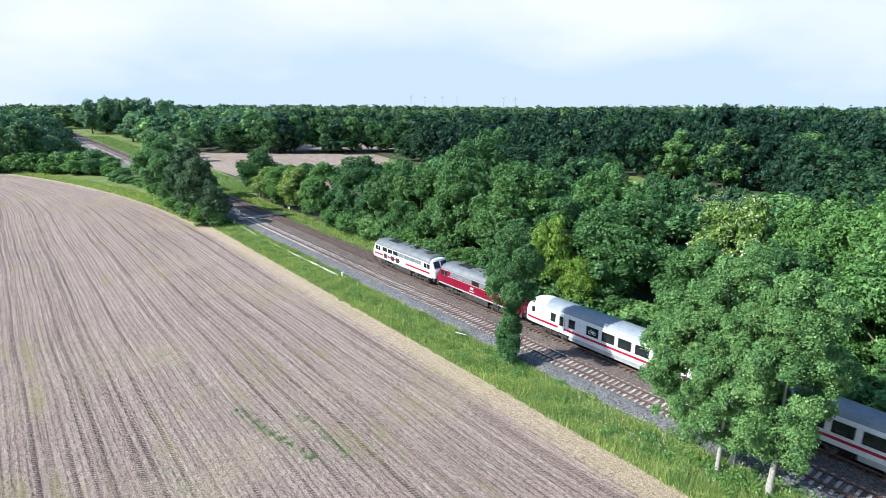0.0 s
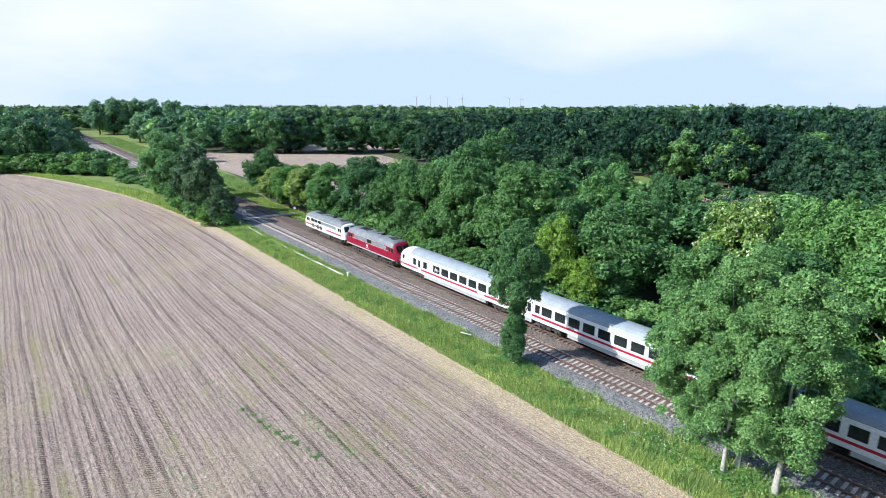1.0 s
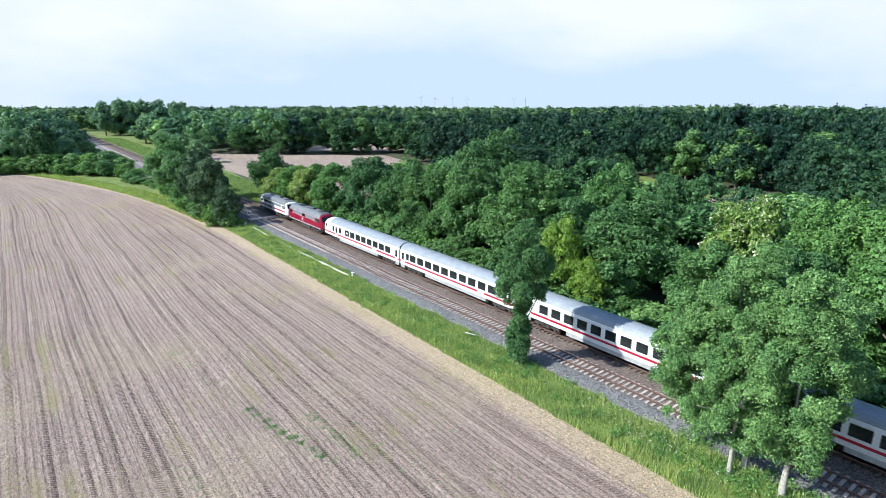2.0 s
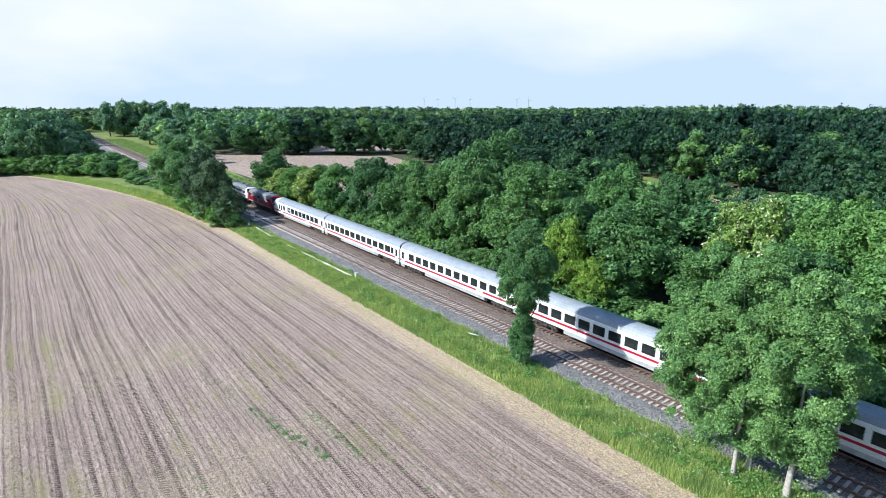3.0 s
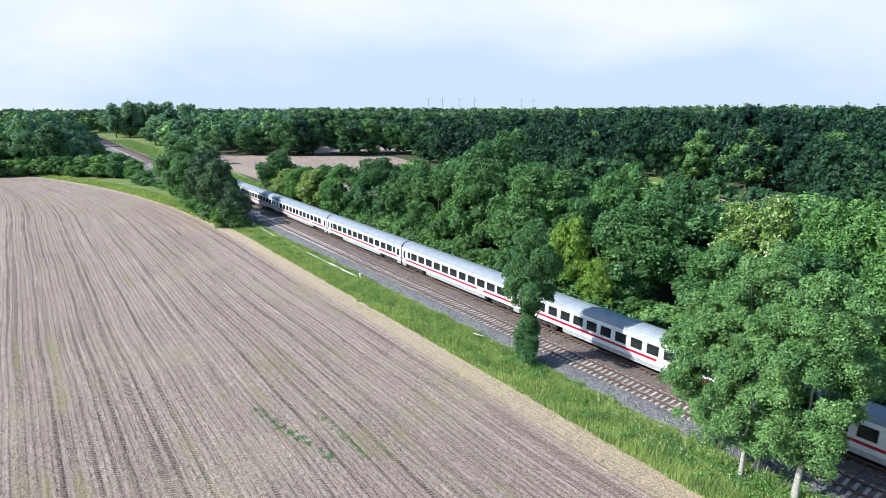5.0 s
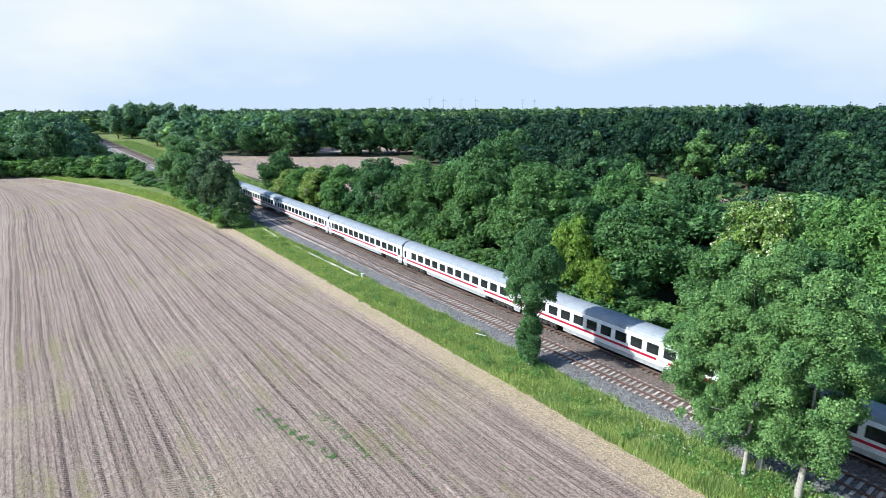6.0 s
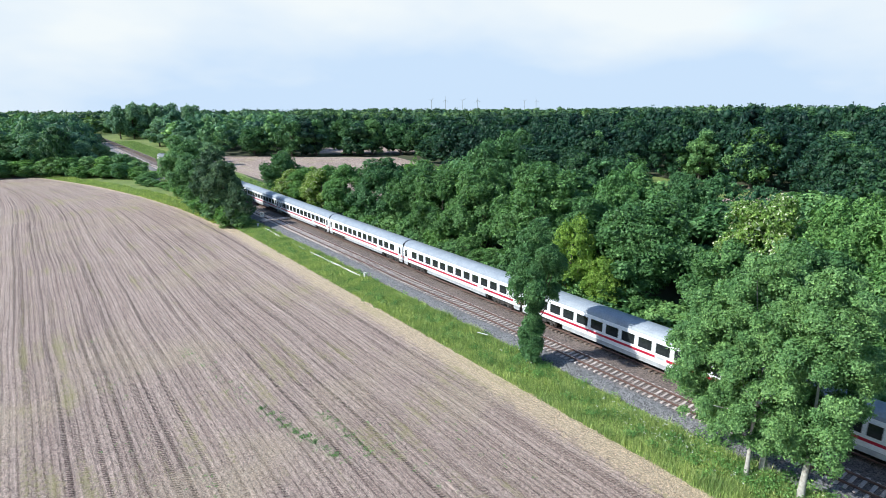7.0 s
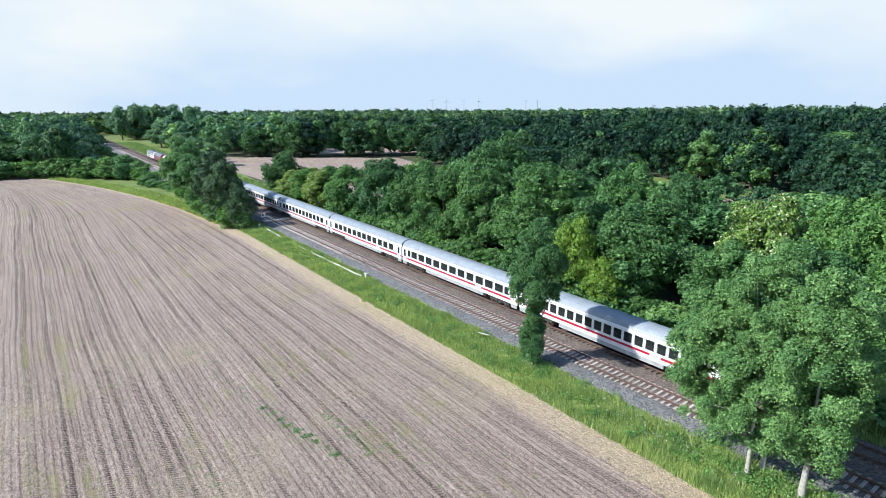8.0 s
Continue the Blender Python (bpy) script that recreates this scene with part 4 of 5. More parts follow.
def make_weeds():
    """Green weeds in rows on the field and white umbels in the verge."""
    rng = np.random.default_rng(17)
    P = []
    for x0, y0, x1, y1, n, w in ((-33.5, 13, -31.0, 1.5, 170, 0.32), (-29.6, 9, -29.0, 1.2, 80, 0.35), (-36, 30, -33.8, 14, 60, 0.5), (-27.5, 6, -26.5, -6, 30, 0.9), (-40, 8, -39, -6, 40, 0.3), (-22, 2, -21, -8, 20, 0.8), (-45, 40, -40, 0, 40, 2.0)):
        k = rng.uniform(0, 1, n)
        k = np.clip(k + 0.04 * np.sin(k * 60), 0, 1)
        P.append(np.stack([x0 + (x1 - x0) * k + rng.normal(0, w, n), y0 + (y1 - y0) * k, np.full(n, GZ + 0.03)], 1))
    P = np.concatenate(P)
    P = np.repeat(P, 8, 0) + rng.normal(0, 0.10, (len(P) * 8, 3)) * np.array([1, 1, 0.35])
    P[:, 2] = np.maximum(P[:, 2], GZ + 0.05)
    V, F = leaves(rng, P, np.tile([0, 0, 1.0], (len(P), 1)), 0.065)
    tagged(new("weeds", mesh_np("weeds", V, F, M_LEAF_LIGHT)), "low green weeds in rows on the bare field", "weeds", kind="stuff")
    C = np.stack([rng.uniform(-11.8, -7.6, 260), -40 + 150 * rng.uniform(0, 1, 260) ** 1.4, np.full(260, -0.45)], 1)
    foot = np.stack([rng.uniform(-9.6, -6.7, 46), rng.uniform(-23, -11, 46), np.full(46, -0.35)], 1)
    ivy_foot = np.stack([rng.uniform(-10.2, -7.6, 20), rng.uniform(2.6, 6.6, 20), np.full(20, -0.30)], 1)
    C = np.concatenate([C, foot, ivy_foot])
    P = np.repeat(C, 110, 0) + rng.normal(0, 0.3, (len(C) * 110, 3)) * np.array([1, 1, 0.55])
    P[:, 2] = np.maximum(P[:, 2], -0.7)
    V, F = leaves(rng, P, np.tile([0, 0, 1.0], (len(P), 1)), 0.11)
    tagged(new("nettles", mesh_np("nettles", V, F, M_LEAF_LIGHT)), "leafy green nettles among the verge grass", "weeds", kind="stuff")
    n = 80
    y = np.concatenate([rng.normal(-10, 3.5, n), rng.uniform(-24, 8, n // 3)])
    x = rng.uniform(-11.3, -8.2, len(y))
    P = np.stack([x, y, rng.uniform(-0.2, 0.25, len(y))], 1)
    P = np.repeat(P, 5, 0) + rng.normal(0, 0.05, (len(P) * 5, 3)) * np.array([1, 1, 0.3])
    V, F = leaves(rng, P, np.tile([0, 0, 1.0], (len(P), 1)), 0.05)
    tagged(new("cow_parsley", mesh_np("cow_parsley", V, F, M_FLOWER)), "white umbels of cow parsley in the verge grass", "wildflowers", kind="stuff")


make_weeds()


# ---- beside the track ----
def make_sign(x, y, top, bar, half=0.42):
    root = new("track_sign")
    root.location = (x, y, -0.62)
    part("post", add_cyl(bmesh.new(), (0, 0, -0.3), (0, 0, top), 0.045, None, 10), M_POST, root, "grey steel post")
    bd = part("board", box(-half, half, -0.05, -0.02, top - 2.2 * half, top + 0.02, 0.008), M_SIGN, root, "white square board")
    bm = bmesh.new()
    for k in range(bar):
        add_box(bm, -0.24, 0.24, -0.056, -0.05, top - 0.36 - 0.26 * k, top - 0.22 - 0.26 * k)
    if bar:
        part("marking", bm, M_BLACK, bd, "black bars of writing")
    else:
        bm.free()
    tagged(root, "white square sign board on a grey post beside the track", "sign", group="signs at the crossing")
    root.rotation_euler.z = radians(-38)


def make_trackside():
    make_sign(-7.3, 86.9, 2.55, 2)
    make_sign(4.0, 86.9, 2.2, 0, 0.24)
    for x, y in ((-9.0, 84.7), (-8.1, 40.2)):
        bm = box(-0.16, 0.16, -0.16, 0.16, -0.2, 0.62, 0.03)
        add_box(bm, -0.20, 0.20, -0.20, 0.20, 0.62, 0.72, 0.02)
        ob = part("marker_post", bm, M_CONCRETE)
        ob.location = (x, y, -0.62)
        tagged(ob, "short white concrete marker post in the grass", "marker post", group="marker posts")
    # white cable trough lying in the grass, in lengths
    for (x0, y0), (x1, y1), n in (((-8.5, 81.6), (-8.9, 72.4), 9), ((-9.0, 66.3), (-8.6, 40.6), 25)):
        root = new("cable_trough")
        tagged(root, "white concrete cable trough lying in the verge grass", "cable trough", group="cable troughs")
        for i in range(n):
            a, c = i / n, (i + 0.985) / n
            p, q = Vector((x0 + (x1 - x0) * a, y0 + (y1 - y0) * a, 0)), Vector((x0 + (x1 - x0) * c, y0 + (y1 - y0) * c, 0))
            ob = part("cover", box(-0.045, 0.045, -(q - p).length / 2, (q - p).length / 2, -0.5, 0.0, 0.012), M_CONCRETE, root)
            ob.location = ((p.x + q.x) / 2 + random.gauss(0, 0.02), (p.y + q.y) / 2, -0.33 + random.gauss(0, 0.015))
            ob.rotation_euler.z = math.atan2(q.y - p.y, q.x - p.x) - math.pi / 2 + random.gauss(0, 0.01)
    bm = add_cyl(bmesh.new(), (-8.7, 13.2, -0.10), (-8.4, 11.8, -0.02), 0.045, None, 8)
    tagged(part("white_stake", bm, M_CONCRETE), "white wooden stake lying in the verge grass", "stake")
    # plank crossing for walkers
    root = new("foot_crossing")
    tagged(root, "pale plank foot crossing over both tracks", "crossing")
    for x0, x1 in ((-7.0, -5.25), (-5.05, -3.75), (-3.55, -0.85), (-0.65, 0.65), (0.85, 3.2)):
        for k in range(6):
            part("plank", box(x0, x1, 87.3 + k * 0.28, 87.3 + k * 0.28 + 0.26, -0.24, -0.02), M_SLEEPER, root)
    # pale timber rails at the field's far corner
    root = new("wooden_fence")
    tagged(root, "pale weathered timber fence at the far corner of the field", "fence")
    for k in range(6):
        part("post", box(-0.06, 0.06, -0.06, 0.06, -0.2, 1.25, 0.01), M_CONCRETE, root).location = (-17 + k * 1.5, 170 + k * 1.1, GZ)
    for z in (0.4, 0.8, 1.15):
        part("fence_rail", add_cyl(bmesh.new(), (-17.3, 169.7, GZ + z), (-9.2, 175.7, GZ + z), 0.06, None, 8), M_CONCRETE, root)
    root = new("relay_cabinet")
    root.location = (-11.4, 284.5, GZ)
    part("body", box(-0.6, 0.6, -0.5, 0.5, 0, 1.7, 0.03), M_GEAR, root)
    part("lid", box(-0.68, 0.68, -0.58, 0.58, 1.7, 1.8, 0.02), M_POST, root)
    tagged(root, "dark metal relay cabinet beside the far track", "cabinet")


def make_turbines():
    rows = [(2130, 2900), (2270, 2905), (2380, 2890), (2760, 2850), (2850, 2830), (2060, 2950)]
    for i, (x, y) in enumerate(rows):
        root = new("wind_turbine")
        root.location = (x * 1.12, y * 1.12, -20)
        part("tower", add_cyl(bmesh.new(), (0, 0, 0), (0, 0, 62), 1.6, 0.9, 12), M_POST, root)
        part("nacelle", box(-1.5, 1.5, -4, 3, 60.5, 63.5, 0.6), M_POST, root)
        for k in range(3):
            a = 2.094 * k + i
            part("blade", add_cyl(bmesh.new(), (0, -4.4, 62), (26 * math.sin(a), -4.4, 62 + 26 * math.cos(a)), 1.1, 0.25, 6), M_POST, root)
        root.rotation_euler.z = radians(-40)
        tagged(root, "slender white wind turbine beyond the wood", "wind turbine", group="wind turbines on the horizon")


make_trackside()
make_turbines()


# ---- the train ----
HALF = 1.41


def coach_section():
    """Half cross-section from the sill to the ridge."""
    return [(1.36, 0.98), (1.40, 1.25), (1.41, 1.9), (1.40, 2.6), (1.37, 3.0), (1.30, 3.28)], [(1.30, 3.28), (1.17, 3.55), (0.95, 3.78), (0.65, 3.94), (0.32, 4.03), (0.0, 4.05)]


COACH_L = 26.2
BODY = 25.86


def coach_mesh_parts(root, front_cab=False):
    lo, hi = coach_section()
    yb = BODY / 2
    y1 = yb - (3.0 if front_cab else 0)
    # body as an open-topped trough, roof as its own shell
    rings = [ring for ring in ([(-x, y, z) for x, z in reversed(lo)] + [(x, y, z) for x, z in lo] for y in (-yb, y1))]
    body = loft(rings, cap=True)
    part("body", body, M_WHITE, root, "glossy white coach side")
    rr = lambda y: [(-x, y, z) for x, z in hi[:-1]] + [(x, y, z) for x, z in reversed(hi)]
    roof = loft([rr(-yb), rr(-yb + 0.25), rr(y1)], cap=True)
    part("roof", roof, M_ROOF, root, "silver-grey coach roof", False)
    # lower skirt
    bm = bmesh.new()
    for s in (-1, 1):
        for a, b in ((-yb + 6.4, yb - 6.4), (-yb + 0.1, -yb + 1.1), (yb - 1.1, y1 - 0.1)):
            if b <= a:
                continue
            add_box(bm, s * 1.30, s * 1.355, a, b, 0.55, 0.985)
    part("skirt", bm, M_SKIRT, root, "grey lower skirt")
    bm = bmesh.new()
    for i in range(7):
        y = -6 + i * 2.0
        add_box(bm, -1.15, 1.15, y - 0.8, y + 0.7, 0.42, 0.95, 0.04)
    part("underframe_box", bm, M_GEAR, root, "dark underframe gear")
    # red stripe, broken by the data panels
    for s in (-1, 1):
        for a, b in ((-yb + 0.02, -6.2), (-5.0, y1 - 0.02)):
            part("stripe", box(s * 1.40, s * 1.416, a, b, 1.42, 1.66), M_RED, root, "red waist stripe")
        part("data_panel", box(s * 1.40, s * 1.414, -6.0, -5.2, 1.42, 1.66), M_PLATE, root)
    for y in (-9.5, 9.5 - (0.8 if front_cab else 0)):
        bogie(root, y)
    # gangway
    for s in ((-1,) if front_cab else (-1, 1)):
        part("gangway", loft([[(-0.75, s * yb, 1.1), (-0.75, s * yb, 3.4), (0.75, s * yb, 3.4), (0.75, s * yb, 1.1)], [(-0.75, s * (yb + 0.17), 1.1), (-0.75, s * (yb + 0.17), 3.4), (0.75, s * (yb + 0.17), 3.4), (0.75, s * (yb + 0.17), 1.1)]], True), M_RUBBER, root, "black rubber gangway bellows")
        # black sheet over the white end, in place of the gap's shade
        part("end_shade", box(-1.25, 1.25, s * yb, s * (yb + 0.05), 1.0, 3.6), M_RUBBER, root, "dark sheet standing for shade between coaches")
    return y1


WHEEL = {}


def wheel_mesh():
    if "w" not in WHEEL:
        bm = bmesh.new()
        add_cyl(bm, (-0.065, 0, 0), (0.065, 0, 0), 0.46, None, 20)
        add_cyl(bm, (-0.09, 0, 0), (-0.065, 0, 0), 0.15, None, 12)
        me = bpy.data.meshes.new("wheel"); bm.to_mesh(me); bm.free(); me.materials.append(M_STEEL)
        WHEEL["w"] = me
    return WHEEL["w"]


def bogie(root, y, base=2.5, r=0.46):
    bm = bmesh.new()
    for s in (-1, 1):
        add_box(bm, s * 1.02, s * 1.20, y - base / 2 - 0.55, y + base / 2 + 0.55, 0.52, 0.74, 0.03)
        add_box(bm, s * 1.04, s * 1.18, y - 0.45, y + 0.45, 0.36, 0.60, 0.03)
        for a in (-1, 1):
            add_box(bm, s * 1.08, s * 1.28, y + a * base / 2 - 0.19, y + a * base / 2 + 0.19, 0.30, 0.64, 0.03)
            add_cyl(bm, (s * 1.18, y + a * 0.4, 0.5), (s * 1.18, y + a * 0.4, 1.0), 0.13, None, 10)
    add_box(bm, -0.95, 0.95, y - 0.3, y + 0.3, 0.5, 0.85)
    bg = part("bogie", bm, M_GEAR, root, "dark brown bogie frame")
    for a in (-1, 1):
        for s in (-1, 1):
            share("wheel", wheel_mesh(), bg, pose(s * 0.80, y + a * base / 2, r))


PANES = {}


def window(root, s, y, w, z0, z1, name="window"):
    key = (round(w, 2), round(z0, 2), round(z1, 2))
    if key not in PANES:
        fr = bmesh.new()
        t = 0.05
        for a, b, c, d in ((-w / 2 - t, w / 2 + t, z1, z1 + t), (-w / 2 - t, w / 2 + t, z0 - t, z0), (-w / 2 - t, -w / 2, z0, z1), (w / 2, w / 2 + t, z0, z1)):
            add_box(fr, -0.006, 0.006, a, b, c, d)
        me = bpy.data.meshes.new("window_frame"); fr.to_mesh(me); fr.free(); me.materials.append(M_BLACK)
        g = box(-0.004, 0.004, -w / 2, w / 2, z0, z1)
        mg = bpy.data.meshes.new("pane"); g.to_mesh(mg); g.free(); mg.materials.append(M_GLASS)
        PANES[key] = (me, mg)
    me, mg = PANES[key]
    ob = share(name, me, root, pose(s * 1.412, y, 0))
    share("pane", mg, ob)
    return ob


def door(root, s, y):
    d = part("door", box(s * 1.395, s * 1.418, y - 0.42, y + 0.42, 1.02, 3.05), M_WHITE, root, "white folding coach door")
    window(root, s * 1.008, y, 0.42, 1.85, 2.8, "door_window")
    fr = bmesh.new()
    for a in (-0.45, 0.43):
        add_box(fr, s * 1.395, s * 1.42, y + a, y + a + 0.02, 1.02, 3.05)
    part("door_seal", fr, M_RUBBER, d)


def coach(kind):
    """kind 0: compartments with wide windows; 1: open saloon with narrower windows; 2: driving coach."""
    root = new("passenger_coach")
    y1 = coach_mesh_parts(root, kind == 2)
    yb = BODY / 2
    for s in (-1, 1):
        door(root, s, -yb + 0.75)
        if kind != 2:
            door(root, s, yb - 0.75)
        else:
            door(root, s, yb - 5.3)
        if kind == 0:
            ws = [(-9.6 + 1.92 * i, 1.38) for i in range(11)]
            window(root, s, -yb + 1.95, 0.62, 2.0, 2.85); window(root, s, yb - 1.95, 0.62, 2.0, 2.85)
        elif kind == 3:
            ws = [(-9.9 + 1.24 * i, 0.84) for i in range(17)]
        elif kind == 1:
            ws = [(-9.9 + 1.80 * i, 1.18) for i in range(12)]
        else:
            ws = [(-9.7 + 1.9 * i, 1.4) for i in range(8)]
            window(root, s, yb - 6.7, 0.75, 2.0, 2.85); window(root, s, yb - 4.15, 0.6, 2.0, 2.85)
            rows = []
            for k in np.linspace(0, 0.93, 10):
                x = s * (1.407 * (1 - 0.16 * k ** 3 - 0.22 * k ** 14) + 0.012)
                rows.append([(x - s * 0.03, y1 + 3.15 * k, 1.66), (x, y1 + 3.15 * k, 1.655), (x, y1 + 3.15 * k, 1.425), (x - s * 0.03, y1 + 3.15 * k, 1.42)])
            part("stripe", loft(rows, True), M_RED, root, "red waist stripe")
        for y, w in ws:
            window(root, s, y, w, 1.98, 2.88)
        if kind == 2:
            bicycle_sign(root, s, ws[-1][0], 2.43)
    if kind == 2:
        # rounded sloping cab end
        lo, hi = coach_section()
        full = [(-x, z) for x, z in lo[:-1]] + [(-x, z) for x, z in hi] + [(x, z) for x, z in reversed(hi[:-1])] + [(x, z) for x, z in reversed(lo[:-1])]
        rings = []
        for k in np.concatenate([np.linspace(0, 0.9, 10), [0.95, 0.985, 1.0]]):
            y = y1 + 3.15 * k
            wx = 1 - 0.16 * k ** 3 - 0.22 * k ** 14
            top = 4.05 - 0.95 * k ** 2.6 - 0.75 * k ** 12
            rings.append([(x * wx, y, 0.98 + (z - 0.98) * (top - 0.98) / 3.07) for x, z in full])
        part("cab_nose", loft(rings, True), M_WHITE, root, "white streamlined cab nose", True)
        part("windscreen", loft([[(-0.8, y1 + 2.75, 3.3), (0.8, y1 + 2.75, 3.3)], [(-0.9, y1 + 3.17, 2.4), (0.9, y1 + 3.17, 2.4)]], False), M_GLASS, root, "dark cab windscreen")
        for s in (-1, 1):
            part("cab_window", box(s * 1.30, s * 1.40, y1 + 1.5, y1 + 1.95, 2.25, 2.85, 0.02), M_GLASS, root, "dark cab side window")
    words = {0: "white intercity passenger coach with wide windows and red stripe", 1: "white intercity open coach with red stripe on the rails", 3: "white intercity coach with a close row of narrow windows", 2: "white intercity driving coach with streamlined nose and red stripe"}
    return tagged(root, words[kind], "railway coach", group="coaches of the train")


def bicycle_sign(root, s, y, z):
    """White line drawing of a bicycle on a window."""
    bm = bmesh.new()
    at = lambda a, b: (s * 1.424, y + a, z + b)
    for c in (-0.26, 0.26):
        ring = [at(c + 0.17 * math.cos(k * math.pi / 6), -0.1 + 0.17 * math.sin(k * math.pi / 6)) for k in range(13)]
        for p, q in zip(ring, ring[1:]):
            add_cyl(bm, p, q, 0.02, None, 5)
    for p, q in (((-0.26, -0.1), (-0.1, 0.14)), ((-0.1, 0.14), (0.16, 0.14)), ((0.26, -0.1), (0.14, 0.24)), ((-0.1, 0.14), (0.0, -0.1)), ((0.0, -0.1), (0.16, 0.14)), ((-0.26, -0.1), (0.0, -0.1)), ((0.06, 0.25), (0.2, 0.24))):
        add_cyl(bm, at(*p), at(*q), 0.02, None, 5)
    part("pictogram", bm, M_SIGN, root, "white bicycle symbol on the window")


def loco(red):
    """A four-axle diesel locomotive, sixteen metres over buffers."""
    root = new("diesel_locomotive")
    side = M_CRIMSON if red else M_WHITE
    # stations along the length: y, half-width, sill, eaves, roof height
    st = [(8.02, 1.16, 1.32, 1.95, 2.25), (7.9, 1.32, 1.30, 2.1, 2.45), (7.65, 1.42, 1.30, 2.35, 2.70), (7.2, 1.47, 1.30, 3.0, 3.62), (6.95, 1.49, 1.30, 3.15, 3.92), (6.4, 1.5, 1.30, 3.25, 4.12), (4.5, 1.5, 1.30, 3.25, 4.16)]
    st = st + [(-y, w, a, b, c) for y, w, a, b, c in reversed(st)]
    rows = [[(-w, y, b), (-w, y, (a + b) / 2), (-w * 0.98, y, a), (w * 0.98, y, a), (w, y, (a + b) / 2), (w, y, b)] for y, w, a, b, c in st]
    part("body", loft(rows, True), side, root, "crimson red body side" if red else "white body side", False)
    def arch(y, w, b, c):
        return [(-w, y, b), (-w * 0.93, y, b + (c - b) * 0.42), (-w * 0.72, y, b + (c - b) * 0.78), (-w * 0.38, y, b + (c - b) * 0.96), (0, y, c), (w * 0.38, y, b + (c - b) * 0.96), (w * 0.72, y, b + (c - b) * 0.78), (w * 0.93, y, b + (c - b) * 0.42), (w, y, b)]
    part("roof", loft([arch(y, w, b, c) for y, w, a, b, c in st if abs(y) < 7.1], True), M_GREY_ROOF, root, "weathered grey roof", True)
    for s in (-1, 1):
        e = [q for q in st if (q[0] > 6.9) == (s > 0) and abs(q[0]) > 6.9]
        part("cab_front", loft([arch(y, w, b, c) for y, w, a, b, c in e], True), side, root, "", True)
        for x in (-0.62, 0.62):
            bm = bmesh.new()
            vs = [bm.verts.new(p) for p in ((x - 0.5, s * 7.68, 2.60), (x + 0.5, s * 7.68, 2.60), (x + 0.46, s * 7.24, 3.42), (x - 0.46, s * 7.24, 3.42))]
            bm.faces.new(vs)
            r = bmesh.ops.extrude_face_region(bm, geom=bm.faces[:])
            bmesh.ops.translate(bm, verts=[v for v in r["geom"] if isinstance(v, bmesh.types.BMVert)], vec=(0, s * 0.06, 0.05))
            part("windscreen", bm, M_GLASS, root, "dark cab windscreen")
        for x in (-0.95, 0.95):
            part("headlight", add_cyl(bmesh.new(), (x, s * 7.95, 1.55), (x, s * 8.1, 1.55), 0.13, None, 12), M_SILVER, root, "round headlight")
            bf = add_cyl(bmesh.new(), (x * 0.92, s * 8.0, 1.05), (x * 0.92, s * 8.22, 1.05), 0.09, None, 10)
            add_cyl(bf, (x * 0.92, s * 8.16, 1.05), (x * 0.92, s * 8.22, 1.05), 0.24, None, 14)
            part("buffer", bf, M_GEAR, root, "dark round buffer")
        part("buffer_beam", box(-1.35, 1.35, s * 7.6, s * 7.98, 0.82, 1.3, 0.03), M_GEAR, root)
    for s in (-1, 1):
        # windows and grilles along the upper side
        for y in (6.3, -6.3):
            window(root, s * 1.066, y - 0.42, 0.5, 2.5, 3.05, "cab_window"); window(root, s * 1.066, y + 0.3, 0.5, 2.5, 3.05, "cab_window")
        for i in range(7):
            y = -4.35 + i * 1.45
            if i in (4, 5, 6) and not red or i in (3,) and red:
                window(root, s * 1.066, y, 1.15, 2.6, 3.1)
            else:
                bm = box(s * 1.49, s * 1.512, y - 0.70, y + 0.70, 2.58, 3.14)
                for k in range(6):
                    add_box(bm, s * 1.505, s * 1.525, y - 0.67, y + 0.67, 2.61 + 0.09 * k, 2.65 + 0.09 * k)
                part("grille", bm, M_SILVER, root, "grey louvred grille")
        if red:
            part("trim_line", box(s * 1.49, s * 1.508, -6.9, 6.9, 2.46, 2.52), M_PLATE, root, "pale trim line")
            part("trim_line", box(s * 1.46, s * 1.508, -7.3, 7.3, 1.31, 1.38), M_PLATE, root, "pale trim line")
            part("trim_line", box(s * 1.49, s * 1.508, -6.6, 6.6, 3.2, 3.25), M_PLATE, root, "pale trim line")
            part("badge", box(s * 1.49, s * 1.512, 0.4, 0.9, 1.9, 2.2), M_SIGN, root, "white square badge")
            part("number_bar", box(s * 1.49, s * 1.512, 0.25, 1.1, 1.6, 1.72), M_PLATE, root)
        else:
            for a, b in ((-7.0, -1.2), (0.3, 3.6), (4.8, 7.2)):
                part("stripe", box(s * 1.49, s * 1.511, a, b, 1.74, 2.0), M_RED, root, "red waist stripe")
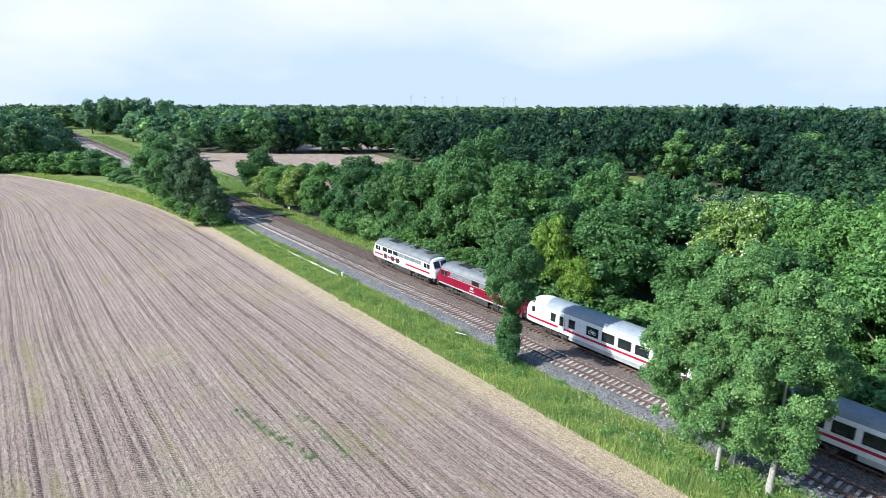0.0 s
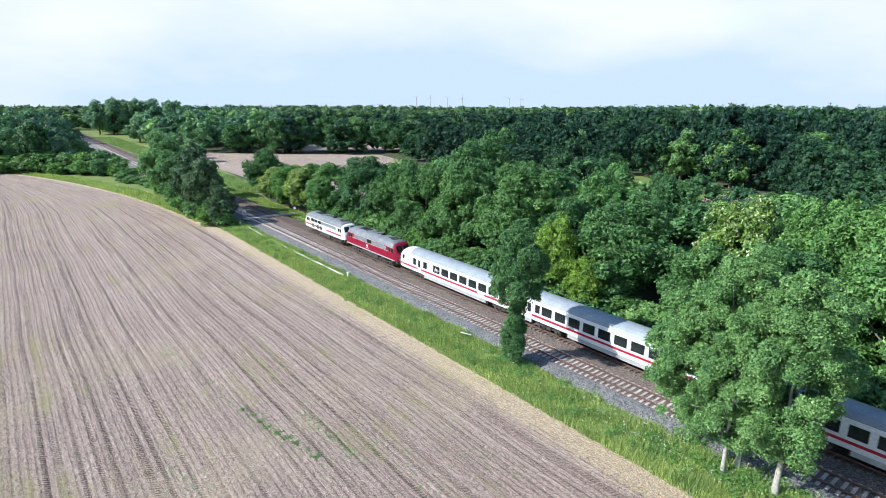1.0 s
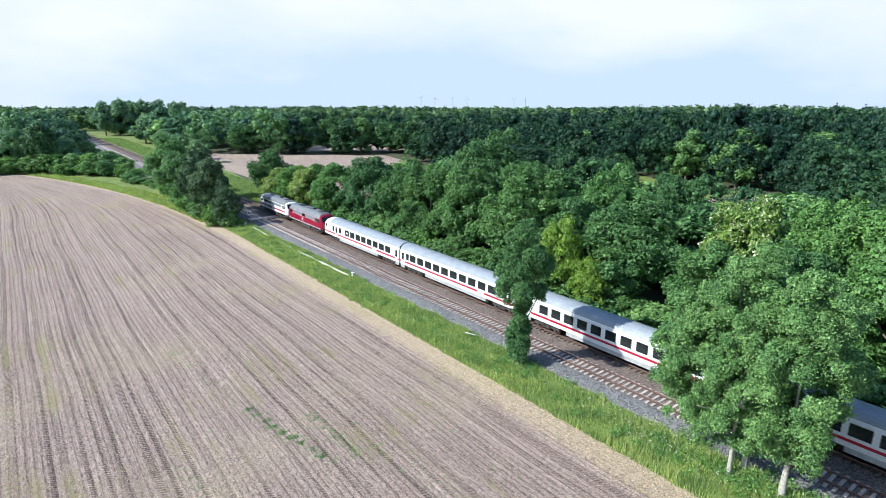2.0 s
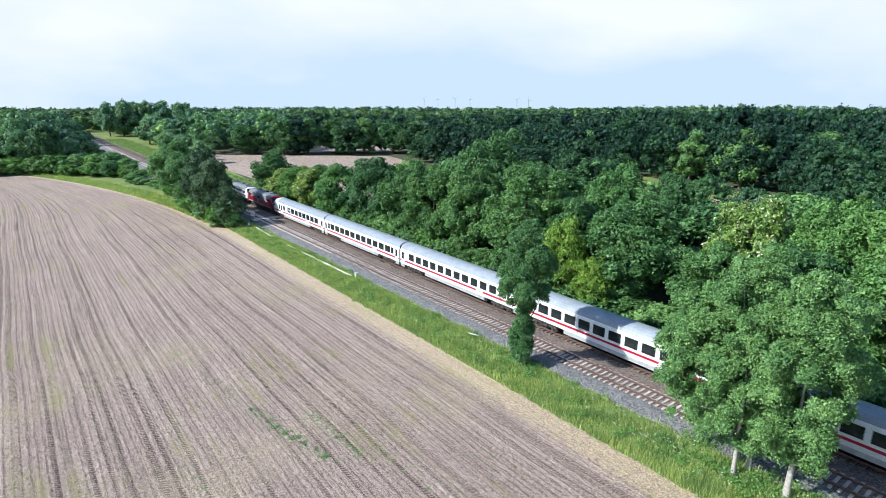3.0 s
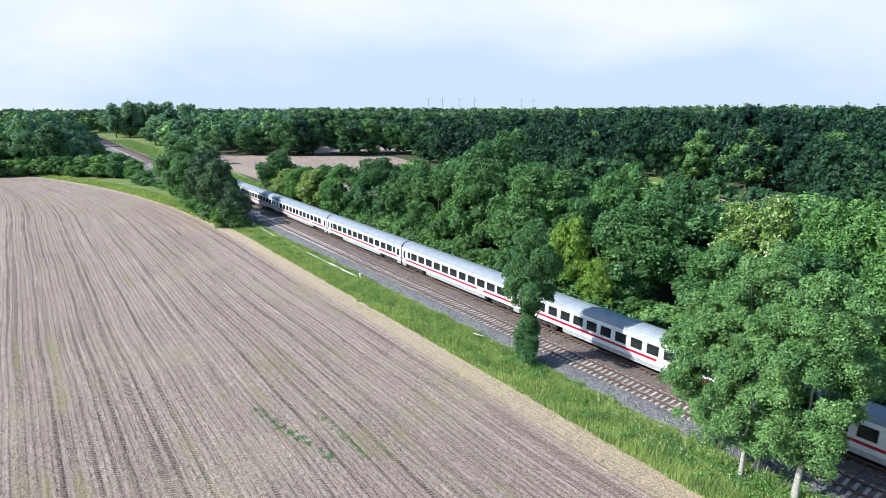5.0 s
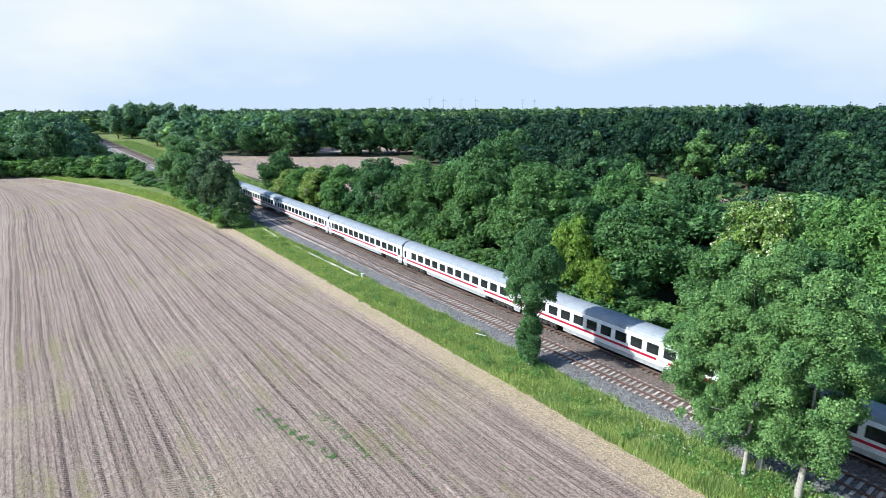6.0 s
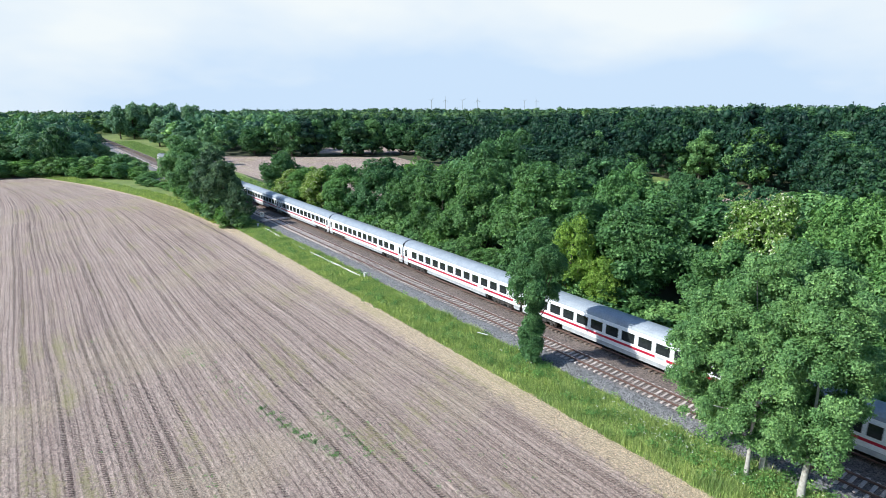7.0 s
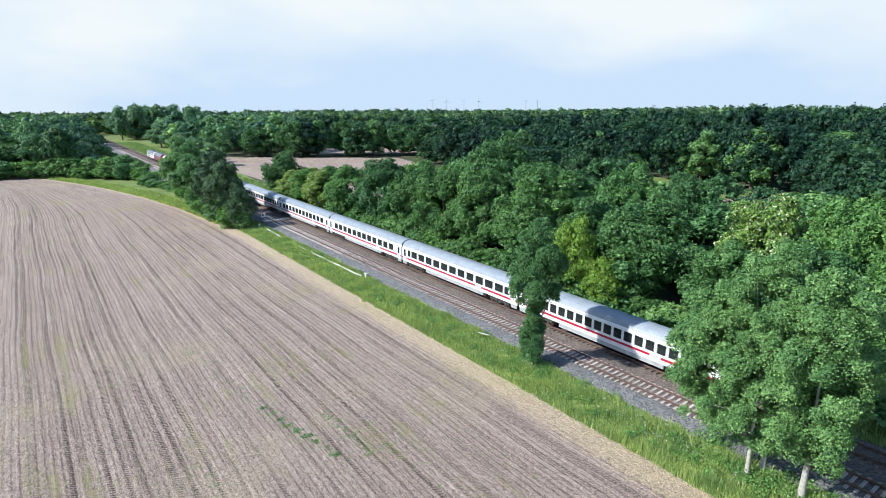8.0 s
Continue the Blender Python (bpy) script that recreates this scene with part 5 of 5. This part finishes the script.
            for y in (0.9, 2.2, 4.2):
                part("side_vent", box(s * 1.49, s * 1.515, y - 0.4, y + 0.4, 1.5, 2.2), M_BLACK, root, "dark square side vent")
        part("sill", box(s * 1.38, s * 1.47, -7.4, 7.4, 1.2, 1.305), M_SKIRT, root, "grey sill")
    for y in (-4.3, 4.3):
        bogie(root, y, 2.8, 0.5)
    part("fuel_tank", box(-1.25, 1.25, -2.1, 2.1, 0.35, 1.2, 0.06), M_GEAR, root, "dark fuel tank")
    for y, l in ((-3.6, 1.6), (1.0, 1.2), (-0.6, 0.9)):
        part("roof_hatch", box(-0.55, 0.55, y - l / 2, y + l / 2, 4.08, 4.24, 0.04), M_GREY_ROOF, root, "raised grey roof hatch")
    for y in (2.7, 3.9):
        part("roof_grid", box(-0.62, 0.62, y - 0.5, y + 0.5, 4.05, 4.20, 0.03), M_BLACK, root, "black roof cooling grid")
    part("exhaust", box(-0.3, 0.3, -2.2, -1.7, 4.1, 4.42, 0.03), M_BLACK, root, "black roof exhaust")
    fan = bmesh.new()
    add_cyl(fan, (0, -5.2, 4.05), (0, -5.2, 4.24), 0.6, None, 18)
    part("roof_fan", fan, M_GEAR, root, "dark round roof fan")
    return tagged(root, "crimson diesel locomotive with grey roof" if red else "white diesel locomotive with red stripe and grey roof", "locomotive", group="locomotives of the train")


def make_train():
    """The train's vehicles from the head, each with the distance of its middle behind the head."""
    cars = [(loco(False), 8.2), (loco(True), 24.7)]
    open_car, comp_car, drive_car, tail_car = coach(1), coach(0), coach(2), coach(3)
    order = [drive_car, comp_car, open_car, comp_car, comp_car, open_car, open_car, comp_car, tail_car]
    used = set()
    for i, ob in enumerate(order):
        if ob in used:
            ob = copy_thing(ob, pose(0, 0, 0))
        used.add(ob)
        cars.append((ob, 33.0 + COACH_L * (i + 0.5)))
    return cars


CARS = make_train()


def motions():
    """The train's head runs north along its track."""
    head = [(0.0, 42.8), (1.5, 83.4), (3.5, 137.4), (6.5, 217.0), (8.0, 257.2)]
    for ob, back in CARS:
        walk(ob, [(t, pose(XB, y - back, 0)) for t, y in head])


motions()
